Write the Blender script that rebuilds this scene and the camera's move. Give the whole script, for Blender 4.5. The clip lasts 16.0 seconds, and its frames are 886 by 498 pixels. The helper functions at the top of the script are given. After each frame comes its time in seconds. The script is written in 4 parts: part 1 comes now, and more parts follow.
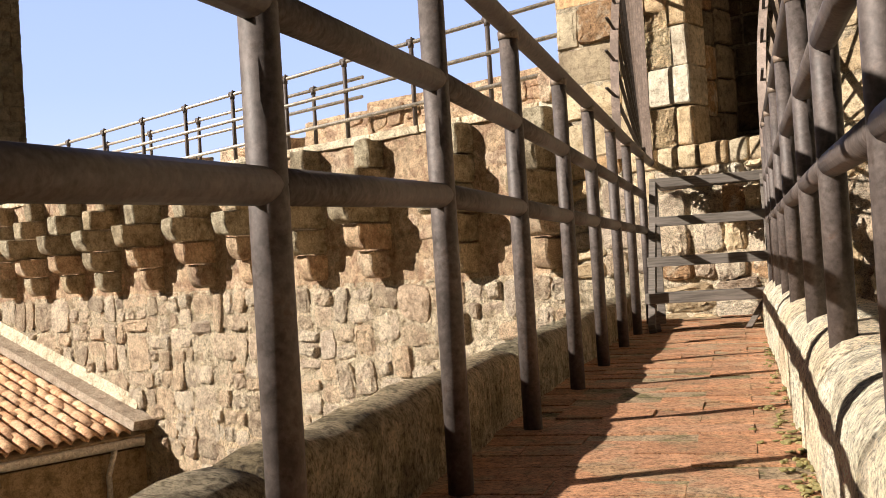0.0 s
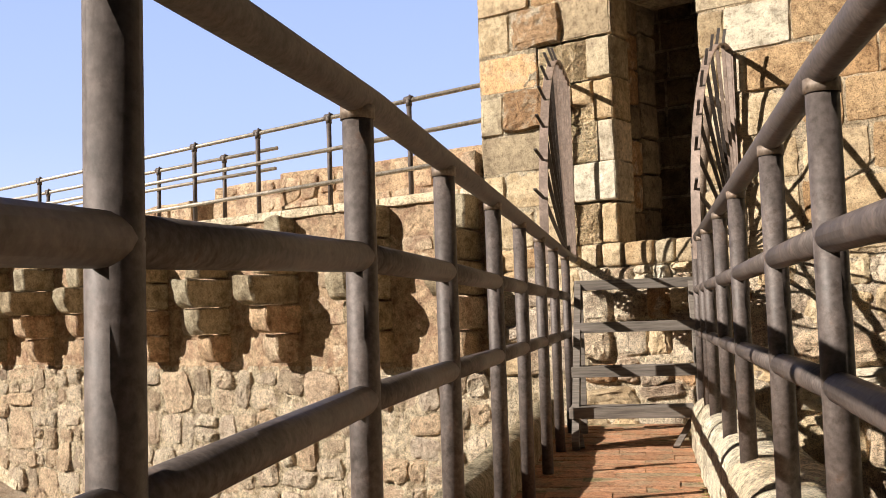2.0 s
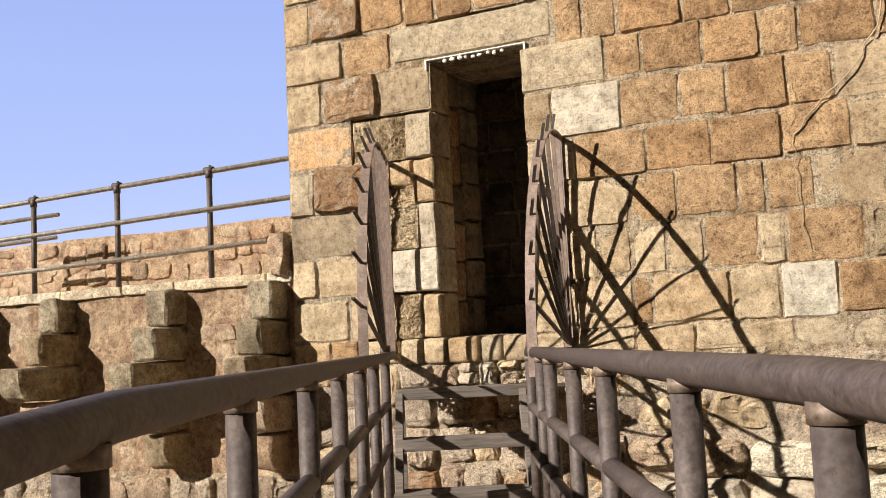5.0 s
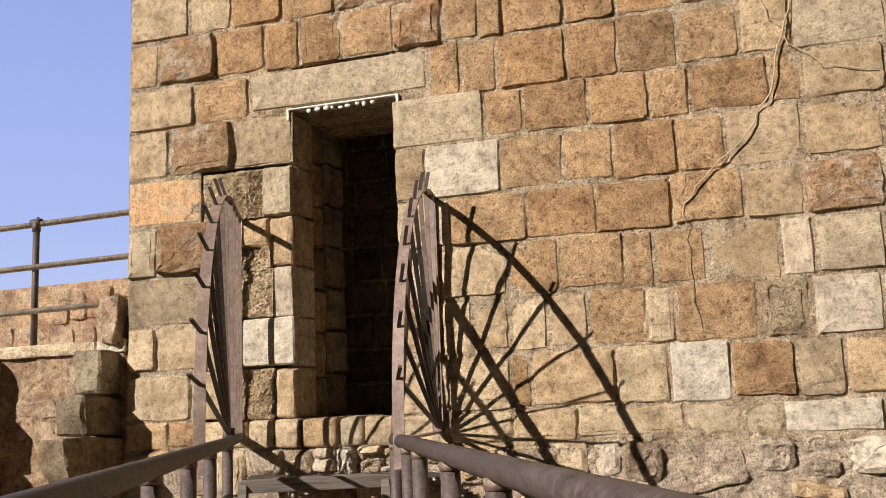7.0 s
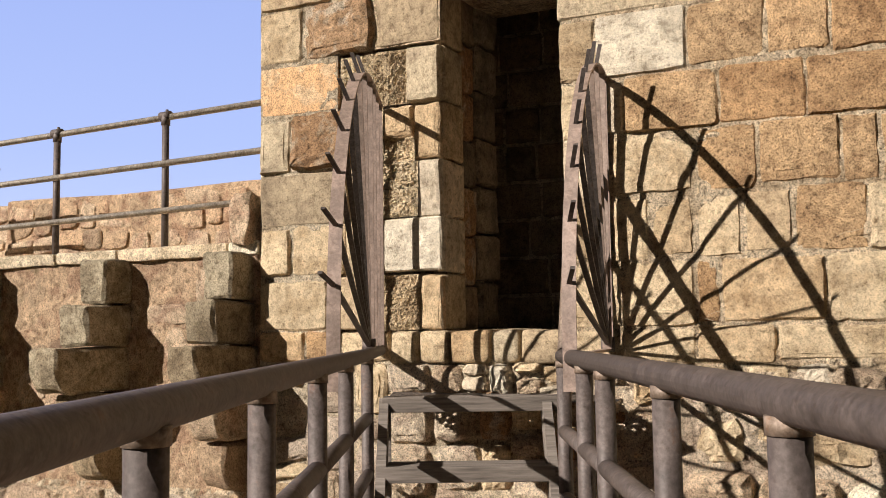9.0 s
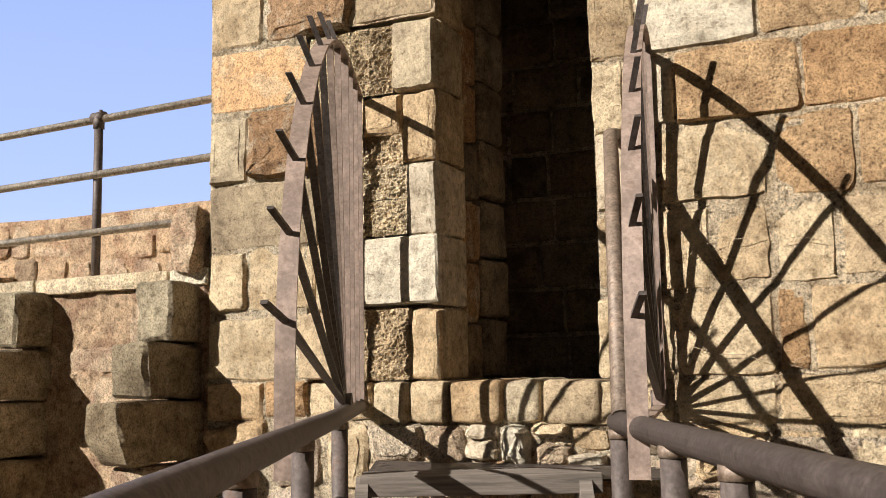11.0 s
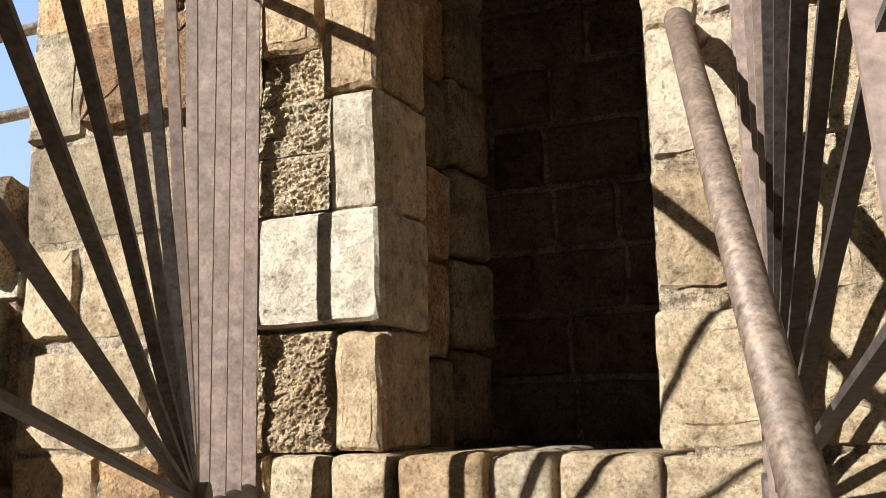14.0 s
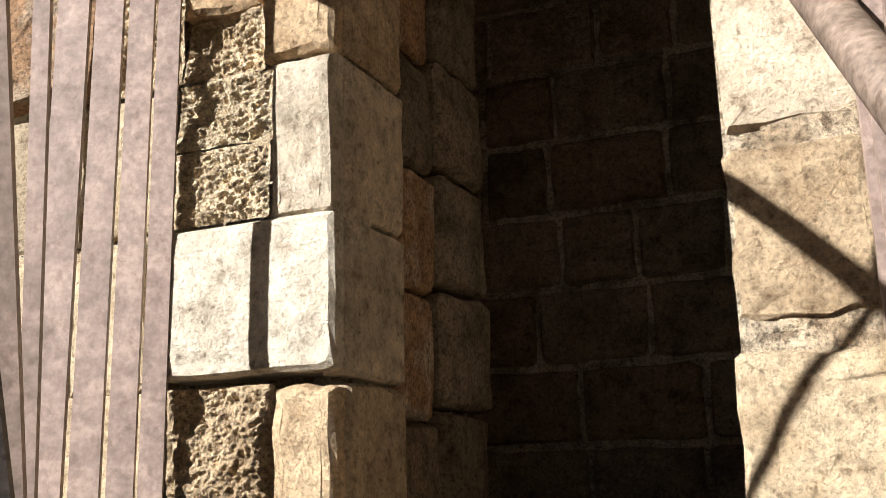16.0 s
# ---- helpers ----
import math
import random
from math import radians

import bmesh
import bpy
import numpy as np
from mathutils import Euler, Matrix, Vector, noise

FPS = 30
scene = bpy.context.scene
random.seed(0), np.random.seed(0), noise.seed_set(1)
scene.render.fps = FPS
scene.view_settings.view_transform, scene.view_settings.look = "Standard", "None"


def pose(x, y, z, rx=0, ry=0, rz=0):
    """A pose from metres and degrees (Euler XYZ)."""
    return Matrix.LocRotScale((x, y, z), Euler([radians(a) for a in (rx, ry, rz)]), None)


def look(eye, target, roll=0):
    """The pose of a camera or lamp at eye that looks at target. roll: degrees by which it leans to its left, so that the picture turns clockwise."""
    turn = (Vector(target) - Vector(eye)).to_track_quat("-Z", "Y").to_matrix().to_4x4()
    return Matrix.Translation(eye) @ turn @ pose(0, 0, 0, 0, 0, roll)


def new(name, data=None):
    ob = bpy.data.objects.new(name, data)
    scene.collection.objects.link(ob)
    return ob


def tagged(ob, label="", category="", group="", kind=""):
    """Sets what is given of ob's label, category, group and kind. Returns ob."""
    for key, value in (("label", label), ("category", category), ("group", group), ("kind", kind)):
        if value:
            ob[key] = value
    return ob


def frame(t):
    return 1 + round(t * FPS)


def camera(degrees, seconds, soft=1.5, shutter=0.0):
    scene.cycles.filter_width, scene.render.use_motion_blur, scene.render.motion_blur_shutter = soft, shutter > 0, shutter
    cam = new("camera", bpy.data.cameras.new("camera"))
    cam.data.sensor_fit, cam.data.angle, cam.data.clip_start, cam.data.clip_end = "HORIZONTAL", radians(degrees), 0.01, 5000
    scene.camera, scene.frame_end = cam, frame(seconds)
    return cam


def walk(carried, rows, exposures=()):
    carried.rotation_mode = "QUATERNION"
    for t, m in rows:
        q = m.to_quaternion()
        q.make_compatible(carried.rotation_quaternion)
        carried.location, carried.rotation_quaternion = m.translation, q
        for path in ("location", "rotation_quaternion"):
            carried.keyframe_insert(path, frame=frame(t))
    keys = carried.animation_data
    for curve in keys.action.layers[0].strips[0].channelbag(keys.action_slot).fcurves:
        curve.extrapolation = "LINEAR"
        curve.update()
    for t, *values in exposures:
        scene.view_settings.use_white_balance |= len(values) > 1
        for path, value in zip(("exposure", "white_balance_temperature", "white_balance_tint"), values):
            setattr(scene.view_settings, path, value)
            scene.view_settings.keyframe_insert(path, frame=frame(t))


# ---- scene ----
cam = camera(47.0, 16.0, soft=0.6)
PATH = [
    (0, (3.631, -6.883, 0.477), (2.293, -5.397, 0.509), -3.6),
    (0.5, (3.551, -6.807, 0.622), (2.217, -5.318, 0.642), -3.9),
    (1, (3.491, -6.776, 0.709), (2.205, -5.245, 0.766), -3.4),
    (1.5, (3.428, -6.705, 0.733), (2.18, -5.146, 0.848), -2.3),
    (2, (3.359, -6.597, 0.76), (2.163, -5.0, 0.894), -1.8),
    (2.5, (3.3, -6.477, 0.866), (2.183, -4.822, 0.975), -2.0),
    (3, (3.266, -6.415, 0.962), (2.221, -4.712, 1.056), -2.6),
    (3.5, (3.206, -6.344, 0.985), (2.226, -4.604, 1.105), -3.0),
    (4, (3.129, -6.262, 1.074), (2.201, -4.495, 1.209), -3.0),
    (4.2, (3.096, -6.228, 1.133), (2.187, -4.452, 1.267), -3.1),
    (6.3, (2.823, -5.638, 1.244), (2.042, -3.821, 1.544), -1.8),
    (6.5, (2.797, -5.575, 1.251), (2.06, -3.741, 1.556), -2.0),
    (7, (2.731, -5.447, 1.271), (2.114, -3.57, 1.584), -2.2),
    (7.5, (2.633, -5.261, 1.243), (2.003, -3.383, 1.518), -1.3),
    (8, (2.564, -5.079, 1.248), (1.765, -3.256, 1.452), -0.8),
    (8.5, (2.466, -4.926, 1.232), (1.601, -3.13, 1.405), -0.7),
    (9, (2.347, -4.752, 1.24), (1.465, -2.965, 1.406), -0.8),
    (9.2, (2.301, -4.682, 1.25), (1.415, -2.897, 1.418), -0.9),
    (11.3, (1.718, -3.567, 1.285), (0.887, -1.77, 1.566), -1.2),
    (11.5, (1.677, -3.47, 1.28), (0.877, -1.663, 1.589), -1.3),
    (12, (1.591, -3.224, 1.307), (0.805, -1.417, 1.649), -1.5),
    (12.5, (1.46, -2.957, 1.288), (0.699, -1.146, 1.663), -1.7),
    (13, (1.343, -2.715, 1.313), (0.643, -0.877, 1.673), -1.9),
    (13.5, (1.239, -2.425, 1.312), (0.529, -0.59, 1.67), -1.6),
    (14, (1.134, -2.183, 1.32), (0.336, -0.381, 1.661), -1.3),
    (14.5, (1.007, -1.994, 1.319), (0.224, -0.185, 1.662), -1.6),
    (15, (0.926, -1.824, 1.34), (0.201, 0.005, 1.7), -2.2),
    (15.5, (0.879, -1.658, 1.353), (0.161, 0.163, 1.763), -1.9),
    (16, (0.856, -1.538, 1.369), (0.095, 0.254, 1.826), -1.4),
]
walk(cam, [(t, look(eye, target, roll)) for t, eye, target, roll in PATH],
     [(0, 0.98, 6500, 10), (2.5, 0.92, 6500, 10), (4, 0.86, 6500, 11), (6.5, 0.52, 6500, 14), (7.5, 0.52, 6500, 15), (9, 0.70, 6450, 13), (11.5, 0.88, 6300, 10),
      (13, 1.0, 6150, 10), (14, 1.12, 5950, 9), (15, 1.30, 5900, 10), (16, 1.44, 5900, 11)])

# ---- light ----
SUN = Vector((0.72, 1.0, -0.67)).normalized()          # the way the sunlight travels
sun = new("sun", bpy.data.lights.new("sun", "SUN"))
sun.data.energy, sun.data.angle, sun.data.color = 5.0, radians(0.55), (1.0, 0.945, 0.86)
sun.rotation_mode = "QUATERNION"
sun.rotation_quaternion = SUN.to_track_quat("-Z", "Y")
sky_world = bpy.data.worlds.new("sky")
scene.world = sky_world
sky_world.use_nodes = True
wn = sky_world.node_tree
sky = wn.nodes.new("ShaderNodeTexSky")
sky.sky_type, sky.sun_disc = "NISHITA", False
sky.sun_elevation, sky.sun_rotation = radians(29), math.atan2(-SUN.x, -SUN.y)
sky.air_density, sky.dust_density, sky.ozone_density = 1.0, 0.6, 1.6
wn.nodes["Background"].inputs[1].default_value = 0.004
wn.links.new(sky.outputs[0], wn.nodes["Background"].inputs[0])


# a plain sky far beyond the walls
bm = bmesh.new()
rows = []
for k in range(13):
    el = radians(-4 + 36 * k / 12)
    rows.append([bm.verts.new((2500 * math.cos(el) * math.sin(radians(a)), 2500 * math.cos(el) * math.cos(radians(a)), 2500 * math.sin(el))) for a in range(-85, -2, 6)])
for p, q in zip(rows, rows[1:]):
    for k in range(len(p) - 1):
        bm.faces.new((p[k], p[k + 1], q[k + 1], q[k])).smooth = True
me = bpy.data.meshes.new("backdrop")
bm.to_mesh(me)
bm.free()
sky_m = bpy.data.materials.new("clear_sky")
sky_m.use_nodes = True
nt = sky_m.node_tree
nt.nodes.clear()
out = nt.nodes.new("ShaderNodeOutputMaterial")
glow = nt.nodes.new("ShaderNodeEmission")
geo = nt.nodes.new("ShaderNodeNewGeometry")
sep = nt.nodes.new("ShaderNodeSeparateXYZ")
span = nt.nodes.new("ShaderNodeMapRange")
span.inputs[1].default_value, span.inputs[2].default_value = 0.0, 1500.0
tone = nt.nodes.new("ShaderNodeValToRGB")
for el, (p, col) in zip((tone.color_ramp.elements[0], tone.color_ramp.elements.new(0.3), tone.color_ramp.elements[-1]),
                        ((0.0, (0.68, 0.78, 1.0, 1)), (0.3, (0.46, 0.585, 0.98, 1)), (1.0, (0.23, 0.34, 0.82, 1)))):
    el.position, el.color = p, col
nt.links.new(geo.outputs["Position"], sep.inputs[0])
nt.links.new(sep.outputs[2], span.inputs[0])
nt.links.new(span.outputs[0], tone.inputs[0])
nt.links.new(tone.outputs[0], glow.inputs[0])
glow.inputs[1].default_value = 0.625
nt.links.new(glow.outputs[0], out.inputs[0])
me.materials.append(sky_m)
tagged(new("backdrop", me), "clear blue sky, paler towards the horizon", "sky", kind="structure")


# ---- materials ----
def material(name, rough=0.9, metal=0.0):
    m = bpy.data.materials.new(name)
    m.use_nodes = True
    b = m.node_tree.nodes["Principled BSDF"]
    b.inputs["Roughness"].default_value, b.inputs["Metallic"].default_value = rough, metal
    b.inputs["Specular IOR Level"].default_value = 0.3
    return m, m.node_tree, b


def noise_node(nt, vec, scale, detail=6.0, rough=0.6):
    n = nt.nodes.new("ShaderNodeTexNoise")
    n.inputs["Scale"].default_value, n.inputs["Detail"].default_value, n.inputs["Roughness"].default_value = scale, detail, rough
    nt.links.new(vec, n.inputs["Vector"])
    return n.outputs["Fac"]


def ramp(nt, fac, stops):
    r = nt.nodes.new("ShaderNodeValToRGB")
    e = r.color_ramp.elements
    while len(e) < len(stops):
        e.new(0.5)
    for el, (p, c) in zip(e, stops):
        el.position, el.color = p, (*c, 1.0)
    nt.links.new(fac, r.inputs[0])
    return r.outputs[0]


def mix(nt, fac, a, b, mode="MIX"):
    n = nt.nodes.new("ShaderNodeMix")
    n.data_type, n.blend_type = "RGBA", mode
    for sock, v in ((n.inputs[0], fac), (n.inputs[6], a), (n.inputs[7], b)):
        if isinstance(v, (int, float)):
            sock.default_value = v
        elif isinstance(v, tuple):
            sock.default_value = (*v, 1.0)
        else:
            nt.links.new(v, sock)
    return n.outputs[2]


def bump(nt, b, height, strength, distance, prior=None):
    n = nt.nodes.new("ShaderNodeBump")
    n.inputs["Strength"].default_value, n.inputs["Distance"].default_value = strength, distance
    nt.links.new(height, n.inputs["Height"])
    if prior:
        nt.links.new(prior, n.inputs["Normal"])
    nt.links.new(n.outputs[0], b.inputs["Normal"])
    return n.outputs[0]


def shade(c, k):
    return tuple(min(1.0, v * k) for v in c)


def stone_material(name, base, second, pits=0.5, relief=0.012, lichen=0.0, vary=0.3, island=False, speck=0.85):
    m, nt, b = material(name)
    pos = nt.nodes.new("ShaderNodeNewGeometry").outputs["Position"]
    coarse = noise_node(nt, pos, 6.0, 6, 0.65)
    mid = noise_node(nt, pos, 26, 7, 0.72)
    fine = noise_node(nt, pos, 110, 5, 0.75)
    cavity = noise_node(nt, pos, 48, 3, 0.55)
    col = ramp(nt, coarse, [(0.28, shade(second, 0.62)), (0.42, second), (0.50, base), (0.62, shade(base, 1.18)), (0.74, shade(second, 1.05))])
    col = mix(nt, 1.0, col, ramp(nt, mid, [(0.34, (0.60, 0.55, 0.50)), (0.47, (0.97, 0.96, 0.94)), (0.63, (1.22, 1.20, 1.16))]), "MULTIPLY")
    col = mix(nt, speck, col, ramp(nt, fine, [(0.37, (0.36, 0.33, 0.30)), (0.48, (1.02, 1.01, 1.0)), (0.60, (1.38, 1.37, 1.35))]), "MULTIPLY")
    lo = 0.30 + 0.07 * min(pits, 1.6)
    dent = ramp(nt, cavity, [(lo - 0.05, (0, 0, 0)), (lo + 0.05, (1, 1, 1))])
    col = mix(nt, 0.6, col, mix(nt, dent, (0.34, 0.29, 0.25), (1.04, 1.04, 1.04)), "MULTIPLY")
    if island:
        rnd = nt.nodes.new("ShaderNodeNewGeometry").outputs["Random Per Island"]
    else:
        rnd = nt.nodes.new("ShaderNodeObjectInfo").outputs["Random"]
    col = mix(nt, 1.0, col, ramp(nt, rnd, [(0.0, (1 - vary, 1 - vary * 1.05, 1 - vary * 1.1)), (0.35, (1.04, 0.96, 0.88)), (0.65, (0.96, 0.98, 1.0)), (1.0, (1 + vary * 0.5, 1 + vary * 0.5, 1 + vary * 0.5))]), "MULTIPLY")
    if lichen > 0:
        l = noise_node(nt, pos, 9, 7, 0.75)
        col = mix(nt, ramp(nt, l, [(0.60 - 0.1 * lichen, (0, 0, 0)), (0.72, (0.8, 0.8, 0.8))]), col, (0.10, 0.085, 0.035))
    nt.links.new(col, b.inputs["Base Color"])
    one = bump(nt, b, coarse, 0.35, relief * 1.6)
    two = bump(nt, b, mid, 1.0, relief * 1.4, one)
    three = bump(nt, b, dent, min(1.0, 0.55 * pits), relief * 0.8, two)
    bump(nt, b, fine, 1.0, relief * 0.7, three)
    return m


STONE = {
    "t": stone_material("tan_sandstone", (0.55, 0.43, 0.28), (0.47, 0.35, 0.215), 0.5, 0.014, speck=0.5),
    "o": stone_material("ochre_sandstone", (0.40, 0.265, 0.145), (0.32, 0.20, 0.105), 0.8),
    "r": stone_material("reddish_conglomerate", (0.40, 0.25, 0.14), (0.56, 0.45, 0.33), 1.0, 0.02),
    "g": stone_material("grey_sandstone", (0.445, 0.36, 0.245), (0.38, 0.30, 0.205), 0.5, 0.010, speck=0.5),
    "w": stone_material("pale_limestone", (0.58, 0.51, 0.40), (0.52, 0.45, 0.345), 0.4, 0.011, vary=0.15, speck=0.35),
    "p": stone_material("peach_sandstone", (0.60, 0.385, 0.215), (0.64, 0.47, 0.30), 0.4),
    "k": stone_material("eroded_porous_stone", (0.70, 0.565, 0.38), (0.58, 0.45, 0.285), 0.8, 0.025),
    # shade put into the colour: doorway interior and far tower
    "d": stone_material("shade_toned_stone", (0.25, 0.20, 0.14), (0.185, 0.145, 0.10), 0.6),
}
RUBBLE = stone_material("pale_rubble", (0.61, 0.50, 0.375), (0.50, 0.385, 0.285), 1.0, 0.032, vary=0.32)
RUBBLE_GREY = stone_material("grey_rubble", (0.45, 0.365, 0.285), (0.40, 0.31, 0.235), 0.6, 0.02, vary=0.3)
RUBBLE_JOINED = stone_material("pale_rubble_joined", (0.61, 0.50, 0.375), (0.50, 0.385, 0.285), 1.0, 0.032, vary=0.32, island=True)
CORBEL = stone_material("lichened_corbel_stone", (0.40, 0.335, 0.235), (0.30, 0.24, 0.16), 0.7, 0.02, lichen=0.45, vary=0.3)
CURTAIN = stone_material("reddish_curtain_stone", (0.54, 0.41, 0.285), (0.43, 0.29, 0.20), 0.8, 0.02, lichen=0.3, vary=0.35)
# darker copy of the lime mortar; the inner room's dimness put into colour
DIM_MORTAR = stone_material("dim_inner_mortar", (0.50, 0.42, 0.32), (0.34, 0.28, 0.205), 0.8, 0.02, vary=0.0)
MORTAR = stone_material("lime_mortar", (0.63, 0.52, 0.375), (0.46, 0.355, 0.235), 1.3, 0.035, vary=0.0)
COPING = stone_material("pale_coping_stone", (0.74, 0.655, 0.505), (0.60, 0.515, 0.375), 0.8, 0.02, lichen=0.15, vary=0.15)
PARAPET = stone_material("lichened_parapet_render", (0.48, 0.41, 0.29), (0.32, 0.27, 0.18), 1.3, 0.06, lichen=0.35, vary=0.1)
BRICK = stone_material("worn_terracotta", (0.40, 0.215, 0.125), (0.37, 0.245, 0.15), 0.4, 0.005, lichen=0.1, vary=0.28)
GROUT = stone_material("mossy_grout", (0.36, 0.26, 0.165), (0.20, 0.17, 0.08), 0.6, 0.01, lichen=0.5, vary=0.0)
TILE = stone_material("clay_roof_tile_surface", (0.58, 0.38, 0.24), (0.46, 0.26, 0.15), 0.3, 0.006, lichen=0.2, vary=0.3)
PLASTER = stone_material("brown_wall_plaster", (0.30, 0.22, 0.14), (0.24, 0.17, 0.10), 0.5, 0.01, vary=0.0)
EARTH = stone_material("dry_earth", (0.13, 0.11, 0.07), (0.08, 0.09, 0.04), 0.5, 0.03, vary=0.0)


def steel_material(name, base, rust, rough=0.5, metal=0.35, mottle=1.0):
    m, nt, b = material(name, rough, metal)
    pos = nt.nodes.new("ShaderNodeNewGeometry").outputs["Position"]
    wear = noise_node(nt, pos, 16, 6, 0.7)
    fine = noise_node(nt, pos, 90, 4, 0.6)
    col = ramp(nt, wear, [(0.34, shade(base, 0.75)), (0.5, base), (0.62, shade(base, 1.35)), (0.74, rust)])
    col = mix(nt, 0.9 * mottle, col, ramp(nt, fine, [(0.35, (0.6, 0.57, 0.54)), (0.65, (1.2, 1.2, 1.2))]), "MULTIPLY")
    blots = noise_node(nt, pos, 38, 4, 0.6)
    col = mix(nt, 0.75 * mottle, col, ramp(nt, blots, [(0.34, (0.5, 0.42, 0.36)), (0.44, (1, 1, 1))]), "MULTIPLY")
    nt.links.new(col, b.inputs["Base Color"])
    b.inputs["Specular IOR Level"].default_value = 0.5
    r = nt.nodes.new("ShaderNodeMapRange")
    r.inputs[3].default_value, r.inputs[4].default_value = rough - 0.12, rough + 0.2
    nt.links.new(wear, r.inputs[0])
    nt.links.new(r.outputs[0], b.inputs["Roughness"])
    bump(nt, b, fine, 0.25, 0.002)
    return m


PIPE = steel_material("weathered_painted_pipe", (0.10, 0.077, 0.067), (0.14, 0.08, 0.053), 0.58, 0.2, 0.8)
FAN_STEEL = steel_material("weathered_flat_steel", (0.285, 0.21, 0.17), (0.24, 0.16, 0.12), 0.5, 0.15, 0.5)
# the spikes' own dark steel; on the lower rods it stands for shade
SPIKE = steel_material("dark_spike_shaded_rod_steel", (0.085, 0.068, 0.06), (0.12, 0.075, 0.05), 0.55)
GALV = steel_material("pale_galvanised_pipe", (0.52, 0.46, 0.39), (0.40, 0.33, 0.27), 0.45, 0.4)
RUST_PIPE = steel_material("rusty_handrail_pipe", (0.20, 0.148, 0.11), (0.32, 0.15, 0.06), 0.55, 0.25)


def wood_material():
    m, nt, b = material("weathered_grey_wood", 0.85)
    c = nt.nodes.new("ShaderNodeTexCoord").outputs["Object"]
    mp = nt.nodes.new("ShaderNodeMapping")
    mp.inputs["Scale"].default_value = (2.0, 45.0, 30.0)
    nt.links.new(c, mp.inputs[0])
    grain = noise_node(nt, mp.outputs[0], 2.0, 7, 0.65)
    col = ramp(nt, grain, [(0.3, (0.075, 0.062, 0.052)), (0.5, (0.165, 0.138, 0.115)), (0.7, (0.25, 0.21, 0.18))])
    nt.links.new(col, b.inputs["Base Color"])
    bump(nt, b, grain, 0.5, 0.004)
    return m


WOOD = wood_material()
twig_m, twig_nt, twig_b = material("dry_vine_bark", 0.9)
twig_b.inputs["Base Color"].default_value = (0.45, 0.35, 0.23, 1)


# ---- builders ----
rng = random.Random(7)


def link(name, bm, mat, parent=None, smooth=False):
    me = bpy.data.meshes.new(name)
    bm.normal_update()
    bm.to_mesh(me)
    bm.free()
    me.materials.append(mat)
    if smooth:
        for p in me.polygons:
            p.use_smooth = True
    ob = new(name, me)
    ob.parent = parent
    return ob


def part(name, bm, mat, parent, label="", smooth=False):
    return tagged(link(name, bm, mat, parent, smooth), label)


def empty(name, at=(0, 0, 0)):
    ob = new(name)
    ob.location = at
    return ob


def box(bm, lo, hi, bevel=0.0, m=None):
    size = Vector(hi) - Vector(lo)
    mid = (Vector(hi) + Vector(lo)) / 2
    out = bmesh.ops.create_cube(bm, size=1.0, matrix=Matrix.Translation(mid) @ Matrix.Diagonal((*size, 1)))
    vs = out["verts"]
    if bevel:
        es = list({e for v in vs for e in v.link_edges})
        res = bmesh.ops.bevel(bm, geom=es, offset=bevel, segments=2, affect="EDGES", profile=0.6)
        vs = list({v for f in res["faces"] for v in f.verts} | {v for v in vs if v.is_valid})
    if m is not None:
        bmesh.ops.transform(bm, matrix=m, verts=vs)
    return vs


def tube(bm, pts, r, segs=14, cap=True):
    """A round bar along the points, with mitred joints."""
    pts = [Vector(p) for p in pts]
    rings = []
    ref = None
    for i, p in enumerate(pts):
        a = (p - pts[i - 1]).normalized() if i else None
        c = (pts[i + 1] - p).normalized() if i < len(pts) - 1 else None
        d = ((a or c) + (c or a)).normalized()
        if ref is None:
            ref = d.cross(Vector((0, 0, 1)) if abs(d.z) < 0.9 else Vector((1, 0, 0))).normalized()
        ref = (ref - d * ref.dot(d)).normalized()
        side = d.cross(ref)
        rings.append([bm.verts.new(p + r * (math.cos(2 * math.pi * k / segs) * ref + math.sin(2 * math.pi * k / segs) * side)) for k in range(segs)])
    for q, s in zip(rings, rings[1:]):
        for k in range(segs):
            bm.faces.new((q[k], q[(k + 1) % segs], s[(k + 1) % segs], s[k])).smooth = True
    if cap:
        bm.faces.new(rings[0][::-1])
        bm.faces.new(rings[-1])


def bar(bm, p0, p1, side, wide, thick):
    """A flat bar from p0 to p1; wide along side, thick across it."""
    p0, p1, side = Vector(p0), Vector(p1), Vector(side).normalized()
    n = (p1 - p0).normalized().cross(side)
    q = [[bm.verts.new(p + side * wide / 2 * a + n * thick / 2 * c) for a, c in ((-1, -1), (1, -1), (1, 1), (-1, 1))] for p in (p0, p1)]
    for k in range(4):
        bm.faces.new((q[0][k], q[0][(k + 1) % 4], q[1][(k + 1) % 4], q[1][k]))
    bm.faces.new(q[0][::-1])
    bm.faces.new(q[1])


def rect_outline(w, h, r, wild):
    hw, hh = w / 2, h / 2
    j = min(0.0045 * wild, min(w, h) * 0.05)
    c = min(w, h) * 0.035 * wild
    line = []
    for (ax, az), (cx, cz) in (((1, -1), (1, 1)), ((1, 1), (-1, 1)), ((-1, 1), (-1, -1)), ((-1, -1), (1, -1))):
        k = c * r.uniform(0.2, 1.6)
        line.append((ax * (hw - k * 0.5), az * (hh - k * 0.5)))
        for s in (0.07, 0.28, 0.5, 0.72, 0.93):
            s += r.uniform(-0.04, 0.04)
            line.append(((ax + (cx - ax) * s) * hw, (az + (cz - az) * s) * hh))
    return [(x + r.uniform(-j, j), z + r.uniform(-j, j)) for x, z in line]


